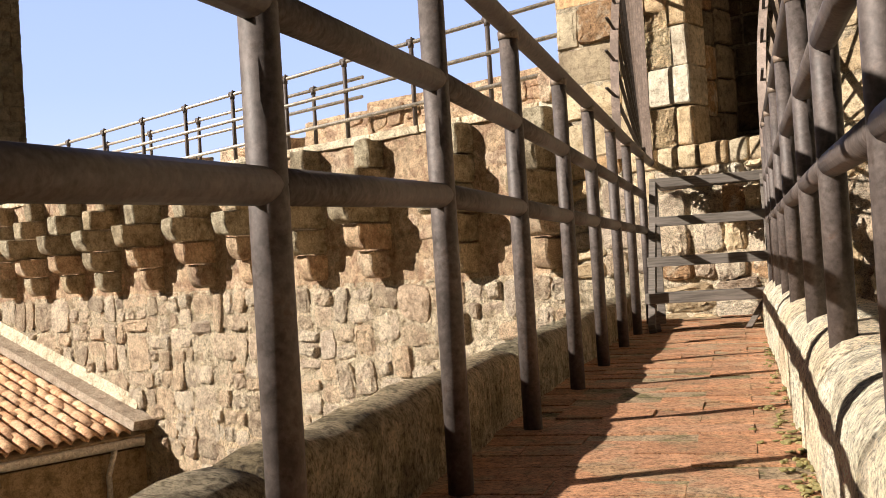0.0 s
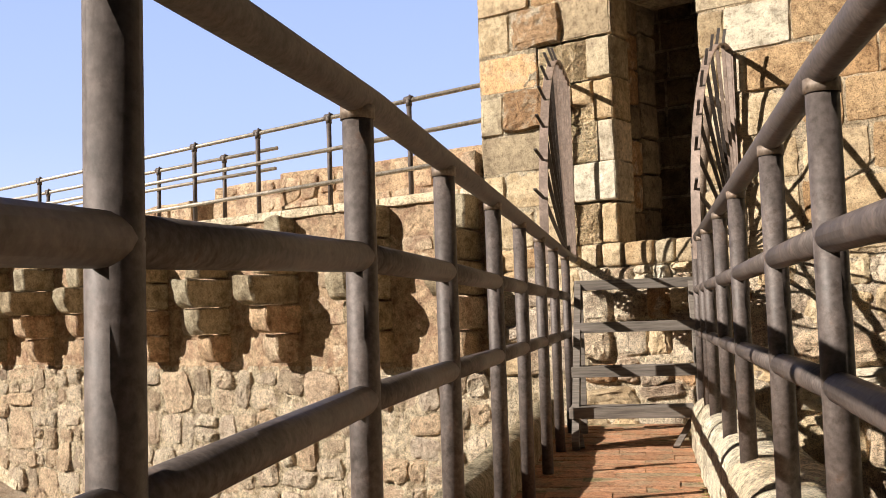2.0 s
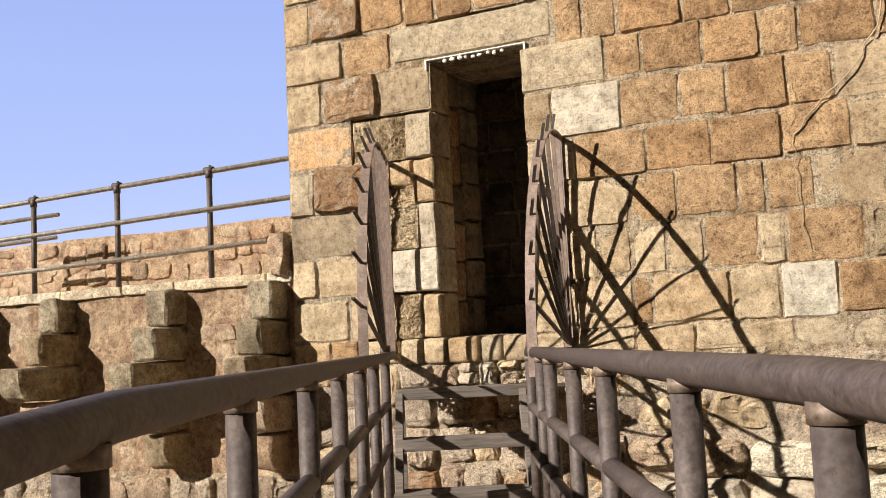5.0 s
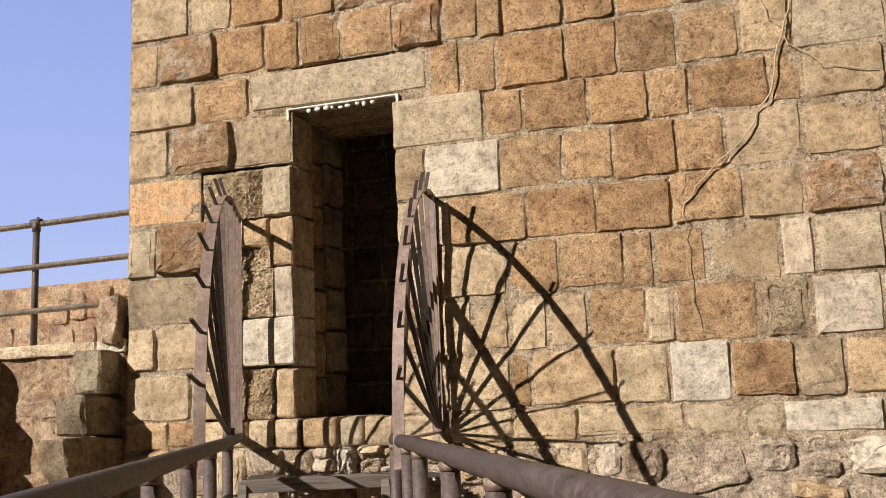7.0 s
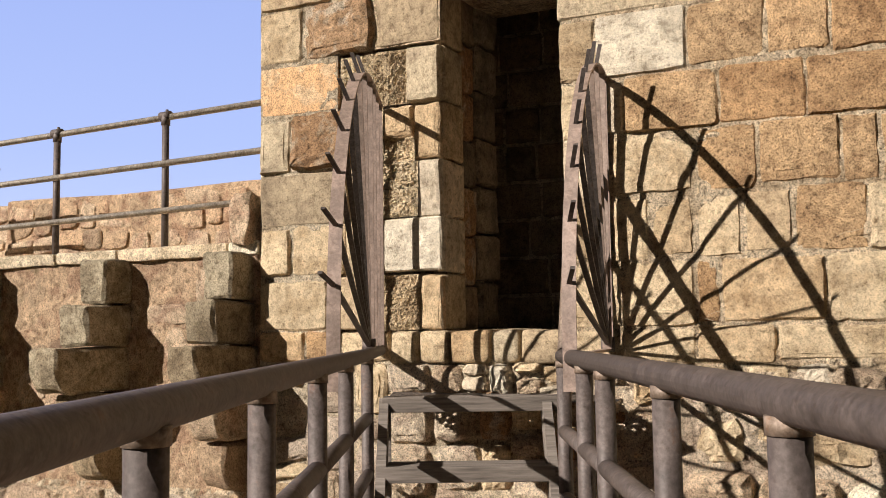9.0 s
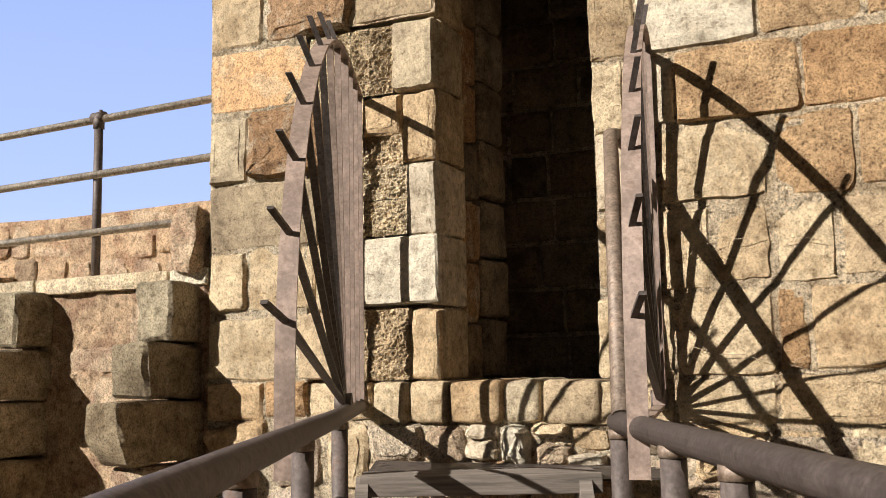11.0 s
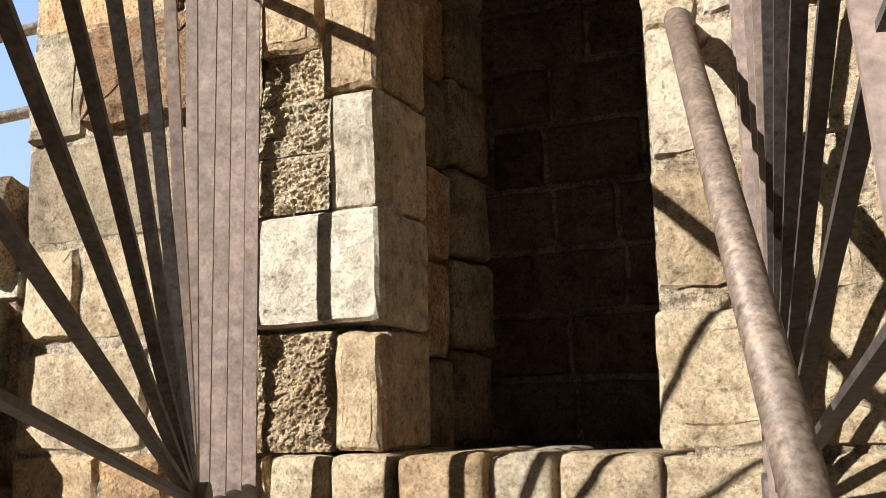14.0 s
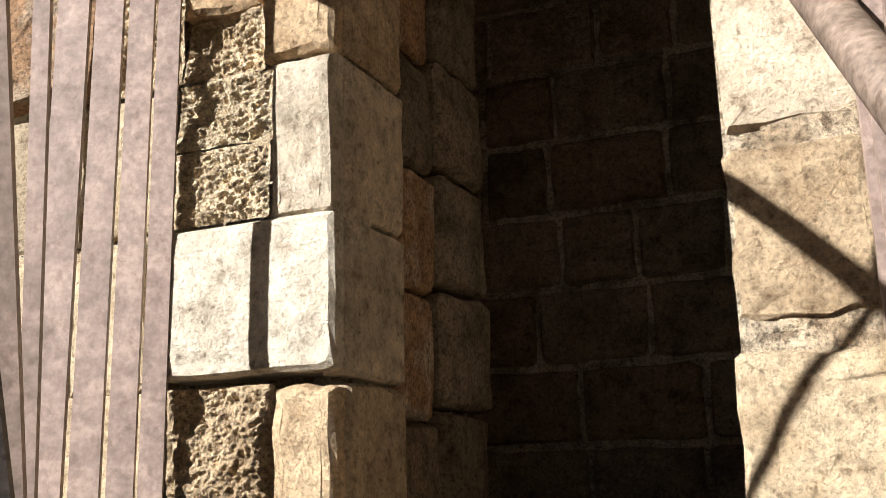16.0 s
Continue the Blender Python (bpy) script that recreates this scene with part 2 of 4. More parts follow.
def stone_geometry(line, d, r, proud=0.012, wild=1.0):
    """A roughly dressed stone from its outline: the face looks to -y, the edge lies in the plane y = 0. Gives vertices and faces."""
    hw, hh = max(abs(p[0]) for p in line), max(abs(p[1]) for p in line)
    small = 2 * min(hw, hh)
    n = len(line)
    j = min(0.009 * wild, small * 0.05)
    e = min(0.008, small * 0.06) * (0.7 + 0.5 * wild)
    tilt_x, tilt_z = r.uniform(-0.45, 0.45) * proud / hw, r.uniform(-0.45, 0.45) * proud / hh
    face = lambda x, z, k: -proud * k + tilt_x * x + tilt_z * z  # noqa: E731
    verts = [(x, d, z) for x, z in line] + [(x, 0.006, z) for x, z in line]
    for inset, lo, hi in ((e, 0.5, 0.8), (e + 0.13 * small, 0.88, 1.08)):
        k = 1 - inset / hw, 1 - inset / hh
        verts += [(x * k[0] + r.uniform(-j, j) * 0.4, face(x, z, r.uniform(lo, hi)), z * k[1] + r.uniform(-j, j) * 0.4) for x, z in line]
    off, amp = Vector((r.uniform(-9, 9), 0, r.uniform(-9, 9))), 0.30 * proud * max(0.0, wild - 0.6)
    for s in (0.64, 0.42, 0.2):
        verts += [(x * s, face(x * s, z * s, r.uniform(0.95, 1.08)), z * s) for x, z in line]
    verts.append((0, -proud, 0))
    verts = [(x, y + (amp * (noise.noise(Vector((x, 0, z)) * 16 + off) + 0.6 * noise.noise(Vector((x, 0, z)) * 42 + off)) if y < 0 else 0.0), z) for x, y, z in verts]
    faces = []
    for a in range(6):
        for i in range(n):
            i2 = (i + 1) % n
            faces.append((a * n + i, a * n + i2, (a + 1) * n + i2, (a + 1) * n + i))
    faces += [(6 * n + i, 6 * n + (i + 1) % n, 7 * n) for i in range(n)]
    return verts, faces


def cells(x0, x1, z0, z1, sx, sz, r):
    """Blocky stones of uneven size that fill a wall: (middle, outline round it); the wall is split again and again."""
    todo = [(x0, x1, z0, z1)]
    while todo:
        a, c, lo, hi = todo.pop()
        w, h = c - a, hi - lo
        big = r.choice((0.8, 1.0, 1.0, 1.25))
        if w > 1.35 * sx * big and w / sx > h / sz * r.uniform(0.7, 1.2):
            m = a + w * r.uniform(0.36, 0.64)
            todo += [(a, m, lo, hi), (m, c, lo, hi)]
            continue
        if h > 1.35 * sz * big or (h > 0.8 * sz and r.random() < 0.12):
            m = lo + h * r.uniform(0.36, 0.64)
            todo += [(a, c, lo, m), (a, c, m, hi)]
            continue
        cx, cz = (a + c) / 2 + r.uniform(-0.012, 0.012), (lo + hi) / 2 + r.uniform(-0.014, 0.014)
        w, h = w * r.uniform(0.93, 1.02), h * r.uniform(0.93, 1.02)
        turn, line = r.uniform(-0.18, 0.18), []
        pull = [(r.uniform(0.72, 1.04), r.uniform(0.72, 1.04)) for _ in range(4)]
        corners = [(sxx * w / 2 * k[0], szz * h / 2 * k[1]) for (sxx, szz), k in zip(((1, -1), (1, 1), (-1, 1), (-1, -1)), pull)]
        for p, q in zip(corners, corners[1:] + corners[:1]):
            for s in (0.10, 0.32, 0.5, 0.68, 0.90):
                bow = 1 + 0.10 * math.sin(math.pi * s)
                x, z = (p[0] + (q[0] - p[0]) * s) * bow + r.uniform(-0.006, 0.006), (p[1] + (q[1] - p[1]) * s) * bow + r.uniform(-0.006, 0.006)
                line.append((x - turn * z, z + turn * x))
        yield (cx, cz), line


def stone(name, x, z, w, h, mat, parent, depth=0.12, y=0.0, proud=0.012, wild=1.0, turn=None, r=rng):
    v, f = stone_geometry(w if isinstance(w, list) else rect_outline(w, h, r, wild), depth, r, proud, wild)
    me = bpy.data.meshes.new(name)
    me.from_pydata(v, [], f)
    me.materials.append(mat)
    ob = new(name, me)
    ob.matrix_basis = (turn or Matrix()) @ Matrix.Translation((x, y, z))
    ob.parent = parent
    return ob


def mortar_face(parent, x0, x1, z0, z1, y, rough, mat, step=0.035):
    """A trowelled, pitted mortar bed between the stones of a wall."""
    nx, nz = int((x1 - x0) / step) + 1, int((z1 - z0) / step) + 1
    v, f = [], []
    for i in range(nx + 1):
        for k in range(nz + 1):
            p = Vector((x0 + (x1 - x0) * i / nx, y, z0 + (z1 - z0) * k / nz))
            v.append((p.x, y + rough * (1.1 * noise.noise(p * 5) + noise.noise(p * 17) + 0.7 * noise.noise(p * 41)), p.z))
    for i in range(nx):
        for k in range(nz):
            a = i * (nz + 1) + k
            f.append((a, a + nz + 1, a + nz + 2, a + 1))
    me = bpy.data.meshes.new("mortar")
    me.from_pydata(v, [], f)
    me.materials.append(mat)
    ob = new("mortar", me)
    ob.parent = parent


# ---- plan: u runs along the walkway to the tower, v across it to the right ----
ANG = radians(26.0)
U, V = Vector((-math.sin(ANG), math.cos(ANG), 0)), Vector((math.cos(ANG), math.sin(ANG), 0))


def at(u, v, z):
    return U * u + V * v + Vector((0, 0, z))


WALKWAY = Matrix((( V.x, U.x, 0, 0), (V.y, U.y, 0, 0), (0, 0, 1, 0), (0, 0, 0, 1)))   # local x = v, y = u

# ---- ground ----
bm = bmesh.new()
bmesh.ops.create_grid(bm, x_segments=40, y_segments=40, size=600, matrix=Matrix.Translation((0, 0, -5.5)))
tagged(link("ground", bm, EARTH), "dry earth and sparse grass far below the walls", "ground", kind="structure")

# ---- tower ----
DOOR_L, DOOR_R, SILL, HEAD = 0.0, 0.655, 1.25, 3.11
tower = new("wall_tower")
tagged(tower, "sunlit tower wall of coursed ochre and tan sandstone", "wall", kind="structure")
bm = bmesh.new()
TOP = 6.5
B0, B1 = 0.014, 0.75
box(bm, (-1.165, 0.018, SILL), (-0.64, 0.27, TOP))
box(bm, (-0.64, 0.10, SILL), (-0.03, 0.27, TOP))
box(bm, (-1.165, 0.27, SILL), (-0.10, B1, TOP))
box(bm, (-1.165, B0, -5.5), (-0.03, B1, SILL))
box(bm, (0.71, B0, SILL - 0.02), (9.0, B1, HEAD + 0.01))
box(bm, (DOOR_R - 0.01, B0, -5.5), (9.0, B1, SILL - 0.02))
box(bm, (DOOR_R - 0.01, B0, HEAD + 0.01), (9.0, B1, TOP))
box(bm, (-0.03, B0 + 0.03, HEAD + 0.01), (DOOR_R - 0.01, B1, TOP))
box(bm, (-0.03, B0, -5.5), (DOOR_R - 0.01, B1, SILL - 0.02))
part("mortar_core", bm, MORTAR, tower)
bm = bmesh.new()
box(bm, (0.672, 0.006, SILL + 0.03), (0.74, 0.13, HEAD - 0.03))
part("mortar", bm, MORTAR, tower)
mortar_face(tower, 0.73, 4.6, -1.6, 3.4, 0.002, 0.006, MORTAR)
mortar_face(tower, 0.73, 4.6, -1.6, 1.05, -0.032, 0.016, RUBBLE_JOINED)
mortar_face(tower, 0.02, 4.6, 3.40, 5.0, 0.004, 0.006, MORTAR)
mortar_face(tower, -1.165, -0.64, 0.3, 5.0, 0.004, 0.006, MORTAR)
mortar_face(tower, -0.64, 0.0, 2.8, 5.0, 0.006, 0.005, MORTAR)
mortar_face(tower, -0.64, 0.73, -0.3, 1.08, 0.008, 0.008, MORTAR)
for lo, hi in (
    ((-1.17, B1, -5.5), (-0.75, 6.0, TOP)),
    ((8.5, B1, -5.5), (9.0, 6.0, TOP)),
    ((-0.75, 5.6, -5.5), (8.5, 6.0, TOP)),
    ((-0.75, B1, 4.2), (8.5, 5.6, 4.5)),
    ((-0.75, B1, -5.5), (8.5, 5.6, SILL - 0.03)),
    ((-0.75, 1.72, SILL - 0.03), (8.5, 1.95, 4.2)),
    ((1.7, B1, SILL - 0.03), (1.9, 1.72, 4.2)),
):
    bm = bmesh.new()
    box(bm, lo, hi)
    part("inner_wall", bm, DIM_MORTAR, tower)


def course(z0, z1, joints, kinds, r=rng):
    for x0, x1, k in zip(joints, joints[1:], kinds):
        if k == " ":
            continue
        gap = r.uniform(0.006, 0.022)
        if x0 > 2.3 and z0 < 2.2:                      # paler, weathered stones farther along the wall
            k = {"o": r.choice("ot"), "t": r.choice("twk"), "g": r.choice("gw")}.get(k, k)
        deep = 0.06 if k == "k" and x0 < 1 else 0.0
        zz0, zz1 = z0 + r.uniform(-0.012, 0.012), z1 + r.uniform(-0.012, 0.012)
        stone("stone", (x0 + x1) / 2, (zz0 + zz1) / 2, x1 - x0 - gap, zz1 - zz0 - gap, STONE[k], tower, 0.14, deep + r.uniform(-0.006, 0.008),
              0.035 if k in "kr" else r.uniform(0.007, 0.017), 1.9 if k in "kr" else 0.7 if k in "gw" else 1.15)


def eroded(x0, x1, z0, z1, deep, lump):
    """A weathered, hollowed stone with a porous, pitted face."""
    w, h, n = x1 - x0 - 0.004, z1 - z0 - 0.004, 60
    off = Vector((x0 * 13, 3.7, z0 * 17))
    grid = []
    for i in range(n + 1):
        row = []
        for k in range(n + 1):
            x, z = w * (i / n - 0.5), h * (k / n - 0.5)
            p = Vector((x, 0, z))
            rim = min(1.0, 12 * min(i, n - i, k, n - k) / n)
            y = deep * (0.35 + 0.9 * noise.noise(p * 7 + off)) + 0.45 * lump * noise.noise(p * 20 + off) + 0.5 * lump * noise.noise(p * 62 + off) + 0.45 * lump * noise.noise(p * 125 + off)
            row.append((x, max(-0.012, y) * (0.35 + 0.65 * rim) + 0.012 * (1 - rim), z))
        grid.append(row)
    v = [q for row in grid for q in row]
    f = [(i * (n + 1) + k, (i + 1) * (n + 1) + k, (i + 1) * (n + 1) + k + 1, i * (n + 1) + k + 1) for i in range(n) for k in range(n)]
    me = bpy.data.meshes.new("stone")
    me.from_pydata(v, [], f)
    me.materials.append(STONE["k"])
    ob = new("stone", me)
    ob.location = ((x0 + x1) / 2, 0, (z0 + z1) / 2)
    ob.parent = tower


eroded(-0.37, -0.13, 1.26, 1.56, 0.045, 0.022)
eroded(-0.37, -0.15, 1.865, 2.02, 0.015, 0.022)
eroded(-0.37, -0.15, 2.02, 2.165, 0.085, 0.022)
eroded(-0.54, -0.36, 2.165, 2.48, 0.05, 0.02)
eroded(-0.36, -0.17, 2.165, 2.30, 0.09, 0.02)
eroded(-0.63, -0.42, 2.48, 2.785, 0.05, 0.02)
eroded(-0.42, -0.21, 2.48, 2.785, 0.06, 0.025)
# courses left of the door, from the sill up
course(1.10, 1.26, (-1.17, -0.86, -0.63, -0.31), "tot")
course(1.26, 1.56, (-1.17, -0.70, -0.37, -0.13, 0.0), "tg t")
course(1.56, 1.86, (-1.17, -0.95, -0.60, -0.40, 0.0), "tttw")
course(1.86, 2.165, (-1.17, -0.57, -0.37, -0.15, 0.0), "gt w")
course(2.165, 2.48, (-1.17, -0.95, -0.54), "gr")
course(2.165, 2.48, (-0.17, 0.0), "t")
course(2.30, 2.48, (-0.36, -0.17), "t")
course(2.48, 2.785, (-1.17, -0.63, -0.42, -0.21, 0.0), "p  g")
course(2.785, 3.115, (-1.17, -0.87, -0.40, 0.0), "trg")
course(3.115, 3.395, (-1.17, -0.68, -0.29), "go")
# the lintel and the courses over the door
course(3.125, 3.385, (-0.285, 0.885), "g")
course(3.395, 3.70, (-1.17, -0.95, -0.53, -0.18, 0.06, 0.34, 0.68, 0.99, 1.21, 1.35, 1.71, 2.0, 2.34, 2.66, 2.92, 3.39, 3.8, 4.2, 4.6), "troooorooooooorgtgt")
course(3.70, 4.03, (-1.17, -0.72, -0.41, -0.06, 0.3, 0.55, 0.95, 1.3, 1.62, 2.0, 2.4, 2.7, 3.1, 3.5, 3.9, 4.3, 4.6), "ttooroooooogogtg")
# right of the door
course(3.07, 3.395, (0.89, 1.09, 1.31, 1.71, 2.0, 2.32, 2.65, 2.91, 3.37, 3.75, 4.2, 4.6), "ooooootgrgt")
course(2.79, 3.105, (0.65, 1.22), "g")
course(2.79, 3.065, (1.22, 1.45, 1.82, 2.15, 2.37, 2.78, 2.94, 3.35, 3.8, 4.2, 4.6), "oooooottgt")
course(2.475, 2.785, (0.662, 0.85, 1.30, 1.66, 1.94, 2.28, 2.53, 2.92, 3.31, 3.7, 4.1, 4.6), "twoooogtrtg")
course(2.19, 2.47, (0.664, 0.80, 0.99, 1.44, 1.83, 2.23, 2.60, 2.90, 3.29, 3.7, 4.2, 4.6), "twooootrtgt")
course(1.885, 2.185, (0.668, 0.91, 1.32, 1.61, 1.96, 2.12, 2.39, 2.76, 2.93, 3.26, 3.7, 4.1, 4.6), "wtooooothgtt".replace("h", "g"))
course(1.575, 1.88, (0.664, 0.91, 1.10, 1.31, 1.53, 1.75, 2.06, 2.21, 2.63, 2.89, 3.23, 3.6, 4.1, 4.6), "ttttgototgtgt")
course(1.265, 1.57, (0.656, 0.95, 1.31, 1.42, 1.88, 2.16, 2.47, 2.79, 3.02, 3.4, 3.9, 4.6), "ttottwogtgt")
course(1.09, 1.26, (0.62, 0.94, 1.30, 1.66, 2.22, 2.70, 3.18, 3.7, 4.2, 4.6), "ttttgtgtt")
# high courses
for i in range(3):
    xs = [-1.17]
    while xs[-1] < 4.4:
        xs.append(xs[-1] + rng.uniform(0.25, 0.48))
    course(4.04 + 0.32 * i, 4.35 + 0.32 * i, xs, [rng.choice("tooorg") for _ in xs])
# sill stones and the small stones under them
for x0, x1, k in ((-0.31, -0.14, "t"), (-0.14, 0.04, "t"), (0.04, 0.27, "t"), (0.27, 0.43, "g"), (0.43, 0.67, "g")):
    w = x1 - x0
    bm = bmesh.new()
    box(bm, (-w / 2 + 0.006, -0.03, -0.085), (w / 2 - 0.006, 0.40, 0.085), 0.03)
    for v in bm.verts:
        v.co += Vector((0, 0.012, 0.014)) * noise.noise(v.co * 9 + Vector((x0 * 31, 0, 0)))
    s = part("stone", bm, STONE[k], tower, smooth=True)
    s.location = ((x0 + x1) / 2, 0, 1.165 + rng.uniform(-0.01, 0.01))


def rubble(parent, x0, x1, z0, z1, mats, size=(0.14, 0.34), rise=(0.13, 0.24), y=0.0, proud=0.035, joined=None, limit=10**6, r=rng):
    """Rough stones of uneven outline; past the limit they go into one joined mesh."""
    jv, jf = [], []
    for count, ((cx, cz), line) in enumerate(cells(x0, x1, z0, z1, sum(size) / 2, sum(rise) / 2, r)):
        dy, out = y + r.uniform(-0.014, 0.012), r.uniform(0.4, 1.3) * proud
        if count < limit:
            stone("stone", cx, cz, line, 0, r.choice(mats), parent, 0.12, dy, out, 1.6, r=r)
        else:
            v, f = stone_geometry(line, 0.1, r, out, 1.6)
            n = len(jv)
            jv += [(a + cx, c + dy, e + cz) for a, c, e in v]
            jf += [tuple(i + n for i in q) for q in f]
    if jv:
        me = bpy.data.meshes.new("rubble")
        me.from_pydata(jv, [], jf)
        me.materials.append(joined)
        ob = new("rubble", me)
        ob.parent = parent
        tagged(ob, kind="stuff")


rubble(tower, -0.35, 0.7, 0.93, 1.085, [STONE["t"], STONE["w"], STONE["o"], RUBBLE], (0.1, 0.26), (0.09, 0.16))
rubble(tower, -1.17, -0.35, 0.30, 1.09, [STONE["t"], STONE["t"], RUBBLE, RUBBLE_GREY], (0.18, 0.36), (0.18, 0.28), proud=0.025)
rubble(tower, -0.35, 1.2, -0.3, 0.93, [STONE["t"], RUBBLE, RUBBLE, STONE["r"], RUBBLE_GREY], (0.2, 0.42), (0.2, 0.3), proud=0.05)
rubble(tower, 0.7, 4.6, 0.62, 1.085, [STONE["t"], RUBBLE, RUBBLE, STONE["w"], STONE["k"]], (0.16, 0.42), (0.14, 0.26), proud=0.05)
rubble(tower, 1.2, 4.6, -1.6, 0.62, [STONE["w"], RUBBLE, STONE["k"], COPING], (0.28, 0.56), (0.22, 0.42), y=-0.04, proud=0.08, joined=RUBBLE_JOINED, limit=160)

# door reveal stones, going back into the wall
reveal = Matrix.Rotation(radians(90), 4, "Z")        # the face looks to +x
for z0, z1, k in ((1.26, 1.56, "g"), (1.56, 1.86, "w"), (1.86, 2.165, "w"), (2.165, 2.48, "t"), (2.48, 2.785, "g"), (2.785, 3.11, "g")):
    stone("stone", 0.15, (z0 + z1) / 2, 0.23, z1 - z0 - 0.012, STONE[k], tower, 0.05, -0.002, 0.006, 0.5, reveal)
# the doorway's shade is put into the dark colour of these stones
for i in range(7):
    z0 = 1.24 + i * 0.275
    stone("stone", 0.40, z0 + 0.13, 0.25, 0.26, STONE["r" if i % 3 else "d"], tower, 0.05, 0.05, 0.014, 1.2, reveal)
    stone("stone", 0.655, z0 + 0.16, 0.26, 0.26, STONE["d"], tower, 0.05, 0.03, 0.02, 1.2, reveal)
# unseen right reveal, lined dark to cut bounce onto the left jamb
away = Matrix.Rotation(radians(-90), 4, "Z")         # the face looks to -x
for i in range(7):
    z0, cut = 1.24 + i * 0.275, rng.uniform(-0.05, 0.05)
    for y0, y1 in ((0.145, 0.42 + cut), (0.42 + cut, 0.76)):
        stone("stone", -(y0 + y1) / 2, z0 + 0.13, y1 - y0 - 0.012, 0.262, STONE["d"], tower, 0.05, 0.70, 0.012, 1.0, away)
# back room: its gloom is put into the stones' dark colour
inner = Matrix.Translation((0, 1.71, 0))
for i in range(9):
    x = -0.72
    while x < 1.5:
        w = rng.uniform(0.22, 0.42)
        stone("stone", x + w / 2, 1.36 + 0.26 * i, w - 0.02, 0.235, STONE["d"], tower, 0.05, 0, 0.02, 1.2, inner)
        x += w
# white mortar smears and daubs along the underside of the lintel
bm = bmesh.new()
box(bm, (-0.03, -0.012, 3.122), (0.70, 0.02, 3.131), 0.003)
box(bm, (-0.03, -0.012, 3.06), (-0.016, 0.02, 3.125), 0.003)
box(bm, (0.685, -0.012, 3.07), (0.70, 0.02, 3.125), 0.003)
for k in range(9):
    bmesh.ops.create_icosphere(bm, subdivisions=1, radius=1.0, matrix=Matrix.Translation((0.12 + k * 0.052 + rng.uniform(-0.01, 0.01), -0.006, 3.10 + rng.uniform(-0.006, 0.006))) @ Matrix.Diagonal((rng.uniform(0.012, 0.022), 0.012, rng.uniform(0.012, 0.02), 1)))
paint_m, paint_nt, paint_b = material("white_mortar_daubs", 0.9)
paint_b.inputs["Base Color"].default_value = (0.78, 0.74, 0.64, 1)
part("mortar_daubs", bm, paint_m, tower, "white mortar daubs under the lintel")

# ---- curtain wall with its corbels ----
CTOP = 1.77
curtain = new("wall_curtain")
tagged(curtain, "old curtain wall of pale rubble below a row of stepped stone corbels", "wall", kind="structure")
bm = bmesh.new()
box(bm, (-22.0, 0.04, -5.5), (-1.17, 1.2, CTOP - 0.06))
part("mortar_core", bm, MORTAR, curtain)
mortar_face(curtain, -14.0, -1.165, -1.0, 0.36, 0.016, 0.015, MORTAR)
mortar_face(curtain, -14.0, -2.0, -3.2, -1.0, 0.016, 0.015, MORTAR, 0.05)
mortar_face(curtain, -14.0, -1.165, 0.32, CTOP - 0.06, 0.017, 0.011, CURTAIN)
rubble(curtain, -6.2, -1.17, -1.0, 0.34, [RUBBLE] * 8 + [RUBBLE_GREY], (0.20, 0.48), (0.18, 0.38), y=0.028, proud=0.042, joined=RUBBLE_JOINED, limit=300)
rubble(curtain, -7.6, -2.0, -3.2, -1.0, [RUBBLE], (0.20, 0.48), (0.18, 0.38), y=0.028, proud=0.042, joined=RUBBLE_JOINED, limit=140)
rubble(curtain, -14.0, -6.2, -1.6, 0.34, [RUBBLE] * 8 + [RUBBLE_GREY], (0.20, 0.48), (0.18, 0.38), y=0.028, proud=0.042, joined=RUBBLE_JOINED, limit=200)
rubble(curtain, -14.0, -1.17, 0.34, CTOP - 0.06, [CURTAIN], (0.25, 0.5), (0.24, 0.36), y=0.032, proud=0.014, joined=CURTAIN, limit=300)
# pale capping along the top
x = -14.2
while x < -1.2:
    w = min(rng.uniform(0.5, 0.9), -1.17 - x)
    bm = bmesh.new()
    box(bm, (0.004, -0.02, -0.05), (w - 0.004, 0.5, 0.03), 0.018)
    bmesh.ops.subdivide_edges(bm, edges=[e for e in bm.edges if e.calc_length() > 0.2], cuts=3)
    for v in bm.verts:
        v.co += Vector((0, 0.02, 0.012)) * noise.noise(v.co * 5 + Vector((x * 3.1, 0, 0)))
    s = part("capping_stone", bm, COPING, curtain)
    s.location = (x, 0, CTOP - 0.012)
    x += w
bm = bmesh.new()
box(bm, (-22.0, 0.45, CTOP - 0.1), (-1.17, 6.0, CTOP - 0.02))
part("wall_walk", bm, COPING, curtain)

# each corbel: five stones, the third the farthest out
STEPS = ((1.45, 1.73, 0.24, 0.20), (1.20, 1.45, 0.40, 0.20), (0.93, 1.20, 0.58, 0.21), (0.67, 0.93, 0.42, 0.20), (0.40, 0.67, 0.28, 0.19))


